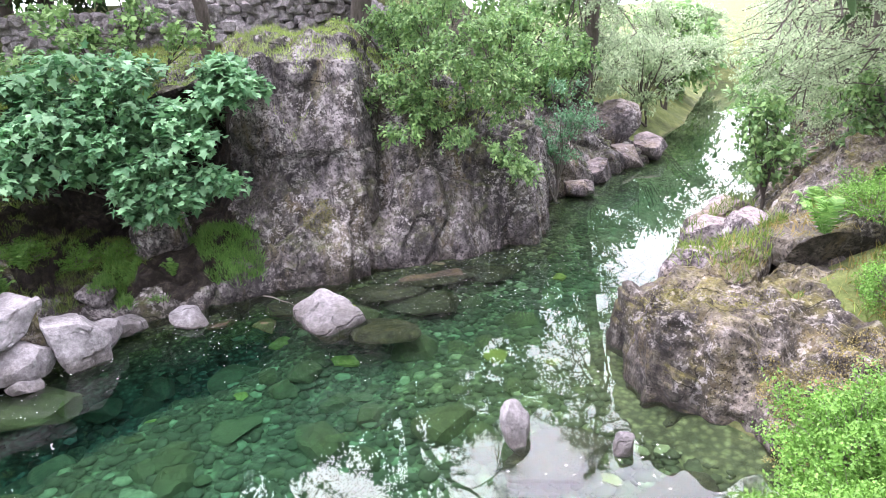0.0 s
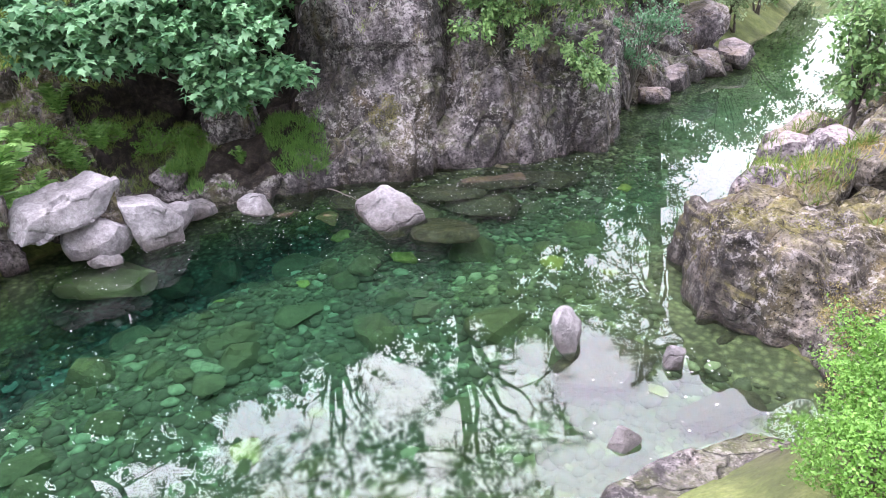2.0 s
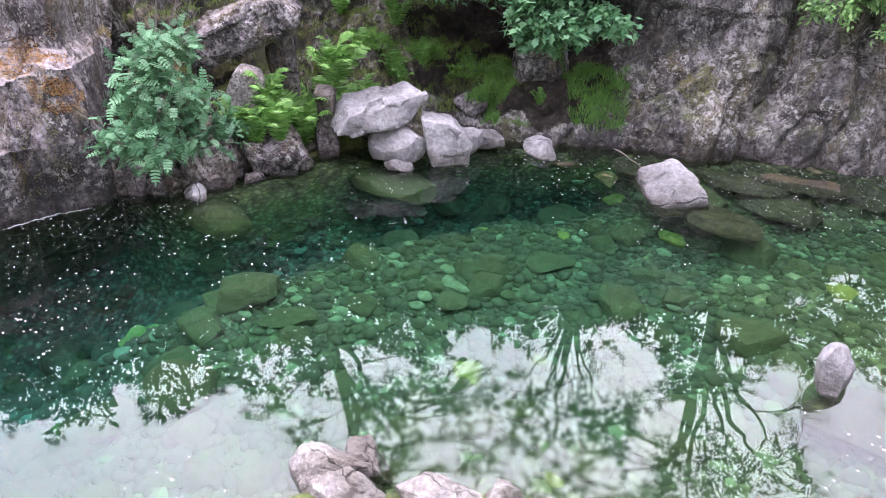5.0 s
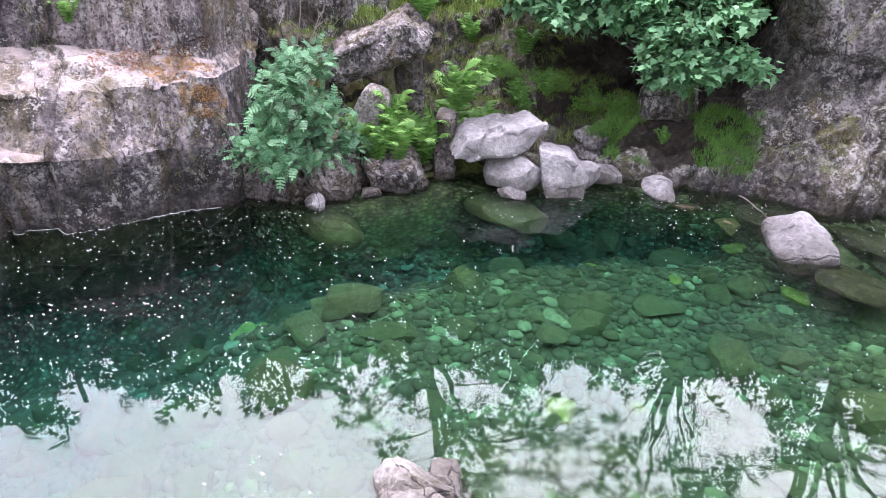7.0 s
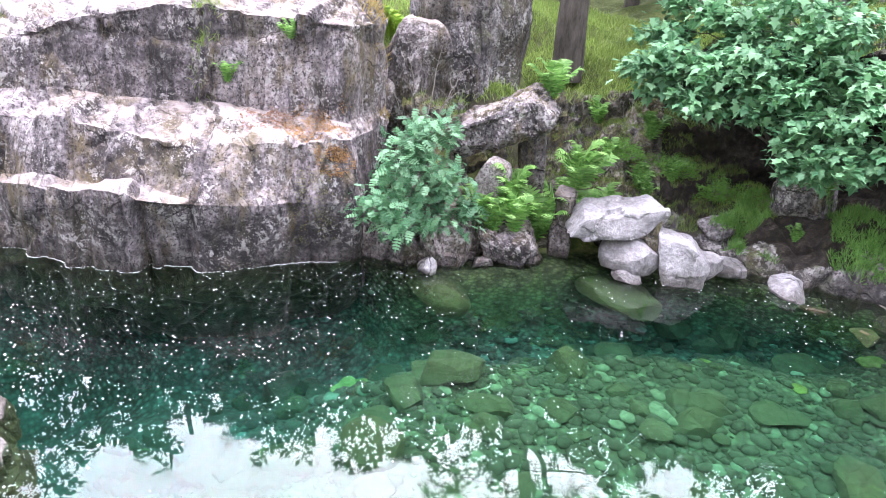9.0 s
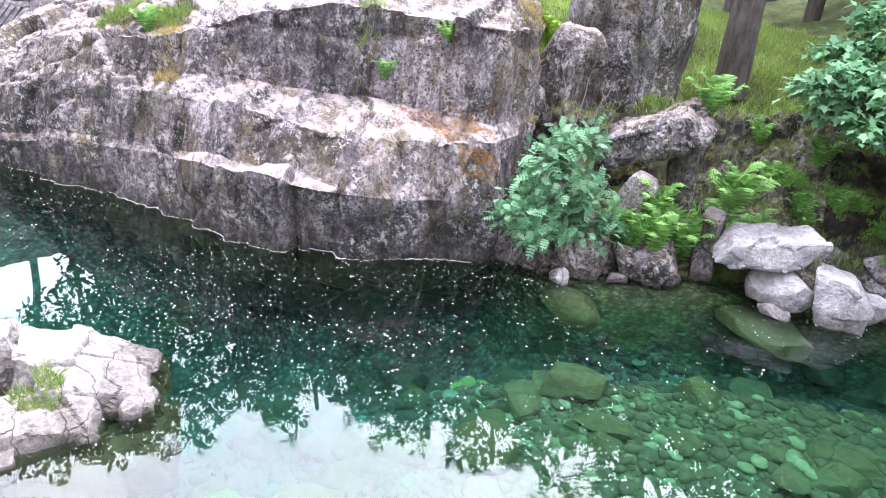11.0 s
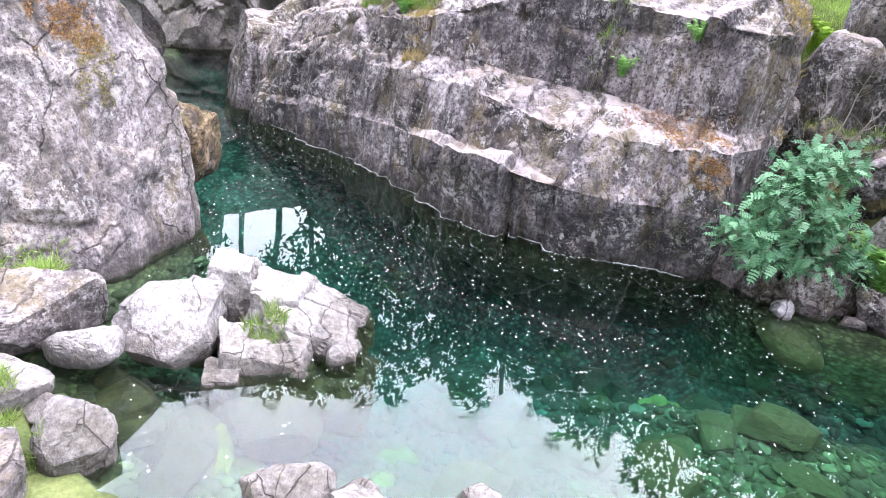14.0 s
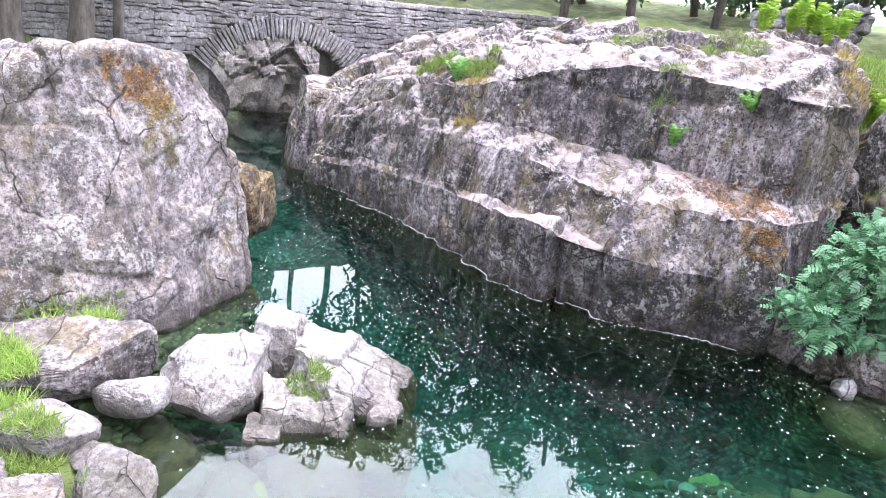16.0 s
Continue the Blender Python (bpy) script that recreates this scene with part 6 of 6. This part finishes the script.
bare_sapling((-8.6, 5.9, 1.0), ((-8.5, 5.6, 3.0), (-8.8, 6.4, 2.9), (-8.4, 6.5, 2.5), (-8.3, 5.2, 2.4), (-8.7, 6.9, 2.6)), "leafless grey sapling beside the outcrop", 3)
bare_sapling((-0.9, 11.7, 0.9), ((-0.7, 11.4, 2.4), (-0.4, 11.5, 2.0), (-1.1, 11.6, 2.3)), "thin twiggy stems on the cliff", 4)

v, f = tube_geometry(bend((-3.15, 10.15, 0.09), (-2.42, 9.72, 0.0), np.random.RandomState(5), 0.02, 0.12, 9), np.linspace(0.012, 0.006, 9), 5)
tagged(mesh_object("fallen_stick", v, f, TWIG), "thin bare stick lying at the water's edge", "stick")

# ---- river bed stones and foam ----
rb = np.random.RandomState(77)
stone_meshes = []
for k in range(6):
    v, f = stone_shape((1, 0.8, 0.5), 200 + k, 3, cuts=11, rough=0.06, boxy=0.35, round_off=0.62)
    stone_meshes.append(build_mesh("river_stone", v, f, SUNKEN))
placed = 0
while placed < 230:
    x, y = rb.uniform(-8.5, 3.2), rb.uniform(-1.5, 11.5)
    s = float(shore(np.array([x]), np.array([y]))[0])
    if s > -0.25:
        continue
    z = float(land(np.array([x]), np.array([y]))[0])
    size = rb.choice([0.26, 0.36, 0.5, 0.7, 0.95], p=[0.26, 0.3, 0.24, 0.13, 0.07])
    if size * 0.45 > -z - 0.28:
        continue
    ob = new("river_stone", stone_meshes[placed % 6])
    ob.matrix_world = pose(x, y, z + size * 0.1, rb.uniform(-8, 8), rb.uniform(-8, 8), rb.uniform(0, 360)) @ Matrix.Diagonal((size, size, size * rb.uniform(0.9, 1.3), 1))
    tagged(ob, "sunken green algae-coated stone on the river bed", "stone", "sunken stones")
    placed += 1

pile = Pile()
n_cob = 17000
xs, ys = rb.uniform(-12, 4, n_cob * 2), rb.uniform(-4, 14, n_cob * 2)
ss = shore(xs, ys)
keep = np.where(ss < -0.1)[0][:n_cob]
zs = land(xs[keep], ys[keep])
low_v, low_f = ICO[1]
for i, z in zip(keep, zs):
    if z < -1.8 - 0.8 * rb.rand():
        continue
    size = 0.03 + 0.115 * rb.rand() ** 2.4
    a = rb.uniform(0, 2 * np.pi)
    q = low_v * (size, size * rb.uniform(0.6, 0.9), size * rb.uniform(0.25, 0.5))
    q = np.stack([q[:, 0] * math.cos(a) - q[:, 1] * math.sin(a), q[:, 0] * math.sin(a) + q[:, 1] * math.cos(a), q[:, 2]], 1)
    pile.add(q + (xs[i], ys[i], z + size * 0.15), low_f)
tagged(pile.mesh("cobbles", COBBLE, smooth=True), "green and grey cobbles covering the river bed", "cobbles", kind="stuff")

# a few stones that break the surface or lie just below it
for x, y, z, sx, sy, sz, a, lab in ((-3.6, 9.35, -0.05, 0.5, 0.35, 0.16, 10, "orange-brown stone just under the surface"), (-1.2, 9.0, -0.22, 1.3, 0.9, 0.4, 0, "brown flat boulder under shallow water"),
                                    (-2.9, 9.3, -0.14, 0.5, 0.5, 0.3, 0, "yellow-green stone under shallow water"), (-7.0, 5.4, -0.6, 1.3, 1.0, 0.9, 0, "olive sunken boulder below the broken rocks"),
                                    (-5.6, 7.6, -0.55, 1.3, 1.1, 0.9, 0, "dark sunken boulder below the pale stones"), (1.0, 5.9, -0.25, 1.4, 1.0, 0.4, 20, "rust-brown slab under shallow water"),
                                    (1.9, 5.2, -0.16, 1.0, 0.45, 0.26, 30, "mossy brown ledge at the water line"), (-5.0, -0.9, -0.45, 1.3, 1.0, 0.7, 0, "brown sunken rock beside the island"),
                                    (-2.5, 10.1, -0.32, 1.5, 0.8, 0.36, 20, "brown ledge under water at the cliff foot"), (-1.3, 10.5, -0.3, 1.4, 0.8, 0.3, 15, "brown ledge under water at the cliff foot"),
                                    (0.6, 11.2, -0.3, 1.5, 0.9, 0.34, 15, "brown ledge under water at the cliff foot"), (-0.5, 10.3, -0.5, 1.5, 1.0, 0.36, 5, "brown ledge under water at the cliff foot"),
                                    (-6.0, -2.9, -0.32, 0.9, 0.7, 0.4, 40, "brown flat stone in the shallows"), (-4.6, -1.6, -0.4, 0.9, 0.7, 0.4, 10, "brown flat stone in the shallows"),
                                    (-5.2, -2.2, -0.3, 0.8, 0.6, 0.4, 0, "olive-brown flat stone in the shallows"), (-4.75, -2.0, -0.26, 0.6, 0.5, 0.3, 30, "olive-brown flat stone in the shallows"), (-5.45, -2.45, -0.24, 0.5, 0.36, 0.26, 70, "brown flat stone in the shallows"),
                                    (-4.95, -1.55, -0.34, 0.55, 0.45, 0.3, 100, "brown flat stone in the shallows"), (-4.3, -1.5, -0.34, 0.8, 0.55, 0.3, 140, "olive-brown flat stone in the shallows"), (-5.0, -2.55, -0.2, 0.4, 0.3, 0.2, 15, "brown flat stone in the shallows"), (-0.3, 10.9, -0.1, 1.6, 0.6, 0.35, 15, "brown layered ledge at the cliff foot")):
    boulder("sunken_boulder", (x, y, z), (sx, sy, sz), (0, 0, a), int(300 + x * 10 + y), WET if "brown" in lab else SUNKEN, lab, "sunken stones", 4)

n_fl = 32000
xs, ys = rb.uniform(-14, 3, n_fl), rb.uniform(-5, 12, n_fl)
dens = 0.8 * fbm(np.stack([xs * 0.5, ys * 0.5, 0 * xs], 1), 4, 61) + 0.6 * np.clip(1 - np.hypot(xs + 8, ys - 2.0) / 8, 0, 1) - 0.12
keep = (shore(xs, ys) < -0.15) & (dens > rb.uniform(-0.25, 0.9, n_fl))
xs, ys = xs[keep], ys[keep]
r = 0.003 + 0.008 * rb.rand(len(xs)) ** 2.4
t6 = np.linspace(0, 2 * np.pi, 7)[:-1]
wob = 1 + 0.35 * rb.uniform(-1, 1, (len(xs), 6))
fv = np.stack([xs[:, None] + r[:, None] * wob * np.cos(t6) * 1.3, ys[:, None] + r[:, None] * wob * np.sin(t6), np.full((len(xs), 6), 0.004)], -1).reshape(-1, 3)
foam = mesh_object("foam", fv, np.arange(len(fv)).reshape(-1, 6), m_foam)
tagged(foam, "small white foam flecks drifting on the water", "foam", kind="stuff")

# a broken line of froth where the water meets the outcrop
froth = []
for k in range(1500):
    t = k / 1500
    p = np.array((-7.2, 3.4)) * (1 - t) + np.array((-12.4, -3.2)) * t
    ok, hit, _, _, ob, _ = scene.ray_cast(DEPS, Vector((p[0], p[1], 0.012)), Vector((-0.72, 0.69, 0)))
    if ok and ob.name.startswith("long") and rb.rand() < 0.35 + 0.6 * (math.sin(k * 0.021) > 0):
        froth.append((hit.x + 0.012 + 0.02 * rb.rand() ** 2, hit.y - 0.012, rb.uniform(0.003, 0.008)))
fx, fy, fr = np.array(froth).T
fv = np.stack([fx[:, None] + fr[:, None] * np.cos(t6) * 1.2, fy[:, None] + fr[:, None] * np.sin(t6) * 1.2, np.full((len(fx), 6), 0.005)], -1).reshape(-1, 3)
tagged(mesh_object("foam_line", fv, np.arange(len(fv)).reshape(-1, 6), m_foam), "thin white froth along the foot of the outcrop", "foam", kind="stuff")

# ---- stone bridge ----
WALLSTONE = rock_material("bridge_stone", (0.17, 0.16, 0.16), (0.30, 0.285, 0.288), (0.42, 0.40, 0.402), 0.4, wear=0.4)
MORTAR = rock_material("dark_joint_fill", (0.10, 0.095, 0.092), (0.18, 0.17, 0.165), (0.25, 0.235, 0.23), 0.0, wear=0.4)
bx, by, arch_r, arch_z, half = -16.7, -3.95, 2.29, 0.26, 1.66
bridge = thing("bridge", (bx, by, 0), "grey rubble-stone bridge with one low arch", "bridge")
bridge.rotation_euler = (0, 0, radians(26))
# body: a thick wall with the arch cut through
seg = 24
ang = np.linspace(math.asin(half / arch_r), -math.asin(half / arch_r), seg)
arch = np.stack([arch_r * np.sin(ang), arch_z + arch_r * np.cos(ang)], 1)
ring = np.concatenate([[(9.5, 0), (9.5, 3.4), (-9.5, 3.4), (-9.5, 0), (-half, 0)], arch[::-1], [(half, 0)]])
k = len(ring)
core_v = [(x, y, z) for x in (0.0, -2.6) for y, z in ring]
core_f = [list(range(k)), list(range(2 * k - 1, k - 1, -1))] + [[i, i + k, (i + 1) % k + k, (i + 1) % k] for i in range(k)]
mesh_object("bridge_core", core_v, core_f, MORTAR, bridge)
brick_meshes = []
for k in range(6):
    v, f = stone_shape((1, 1, 1), 400 + k, 2, cuts=0, rough=0.05)
    box = np.clip(v * 1.6, -0.5, 0.5) + 0.12 * v + 0.03 * np.random.RandomState(k).normal(size=v.shape)
    brick_meshes.append(build_mesh("stone", box, f, WALLSTONE))
rest = Pile()
count = 0
z = 0.5
while z < 3.45:
    h = rb.uniform(0.06, 0.17)
    y = -7.0 + rb.uniform(0, 0.3)
    while y < 7.5:
        w = rb.uniform(0.1, 0.42)
        cy, cz = y + w / 2, z + h / 2
        if math.hypot(cy, cz - arch_z) > arch_r + 0.36 or abs(cy) > half + 0.7:
            m = pose(0.01 + 0.03 * rb.rand(), cy, cz, rb.uniform(-9, 9), rb.uniform(-6, 6), rb.uniform(-5, 5)) @ Matrix.Diagonal((0.11 + 0.05 * rb.rand(), w * rb.uniform(0.9, 1.02), h * rb.uniform(0.7, 1.1), 1))
            if -4.5 < cy < 2.2 and count < 290:
                ob = new("stone", brick_meshes[count % 6])
                ob.parent = bridge
                ob.matrix_basis = m
                count += 1
            else:
                vv = np.array([m @ x.co for x in brick_meshes[rb.randint(6)].vertices])
                rest.add(vv, ICO[2][1])
        y += w
    z += h
ob = rest.mesh("masonry", WALLSTONE, bridge)
ob["kind"] = "stuff"
for k in range(44):
    a = math.asin(half / arch_r) * 1.06 * (1 - 2 * (k + 0.5) / 44)
    ob = new("voussoir", brick_meshes[k % 6])
    ob.parent = bridge
    ob.matrix_basis = pose(0.05, (arch_r + 0.17) * math.sin(a), arch_z + (arch_r + 0.17) * math.cos(a), -math.degrees(a)) @ Matrix.Diagonal((0.2 + 0.05 * rb.rand(), 0.06 + 0.025 * rb.rand(), 0.34 + 0.2 * rb.rand(), 1))
# abutment rocks, and the rocks seen through the arch
boulder("rock_outcrop", (-15.4, -2.75, -0.1), (1.8, 1.5, 4.0), (0, 3, 15), 501, ROCK, "blocky rock pier carrying the bridge", level=6, cuts=2, boxy=0.95, joints=0.25, category="rock outcrop")
boulder("rock_outcrop", (-16.8, -6.4, 0.9), (3.0, 2.0, 2.4), (0, 0, 0), 503, ROCK, "rock carrying the far end of the bridge", level=5, category="rock outcrop")
boulder("rock_outcrop", (-21.6, -4.9, 0.6), (2.8, 4.4, 5.2), (0, 0, 20), 505, ISLAND, "pale fractured rock upstream of the arch", level=6, joints=0.5, boxy=0.4, category="rock outcrop")
boulder("rock_outcrop", (-23.5, -8.6, 0.9), (4.5, 4.0, 4.6), (0, 0, 50), 507, ISLAND, "pale fractured rock upstream of the arch", level=5, joints=0.3, category="rock outcrop")

# ---- field wall above the bank ----
wall = thing("field_wall", (-6, 14.5, 3.5), "dry-stone field wall of rounded grey stones", "wall")
rest = Pile()
line = resample([(-15.5, 6.6, 0), (-12.6, 9.6, 0), (-8.5, 14.4, 0), (-5.4, 15.6, 0), (-2.5, 16.0, 0), (0.0, 16.6, 0)], 90)
count = 0
for i, p in enumerate(line):
    if -14.2 < p[0] < -8.8:
        continue
    z0 = float(land(p[None, 0], p[None, 1])[0])
    for lay in range(6):
        for dep in (0, 1):
            s = rb.uniform(0.17, 0.3)
            q = p + np.array([rb.normal() * 0.05, rb.normal() * 0.05 + dep * 0.25, 0])
            m = pose(q[0] + 6, q[1] - 14.5, z0 + 0.08 + lay * 0.165 - 3.5, rb.uniform(-20, 20), rb.uniform(-20, 20), rb.uniform(0, 180)) @ Matrix.Diagonal((s * 1.15, s * 0.9, s * 0.75, 1))
            if dep == 0 and -6.5 < p[0] < -2.0 and count < 290:
                ob = new("stone", brick_meshes[rb.randint(6)])
                ob.parent = wall
                ob.matrix_basis = m
                count += 1
            else:
                rest.add(np.array([m @ x.co for x in brick_meshes[rb.randint(6)].vertices]), ICO[2][1])
ob = rest.mesh("masonry", WALLSTONE, wall)
ob["kind"] = "stuff"
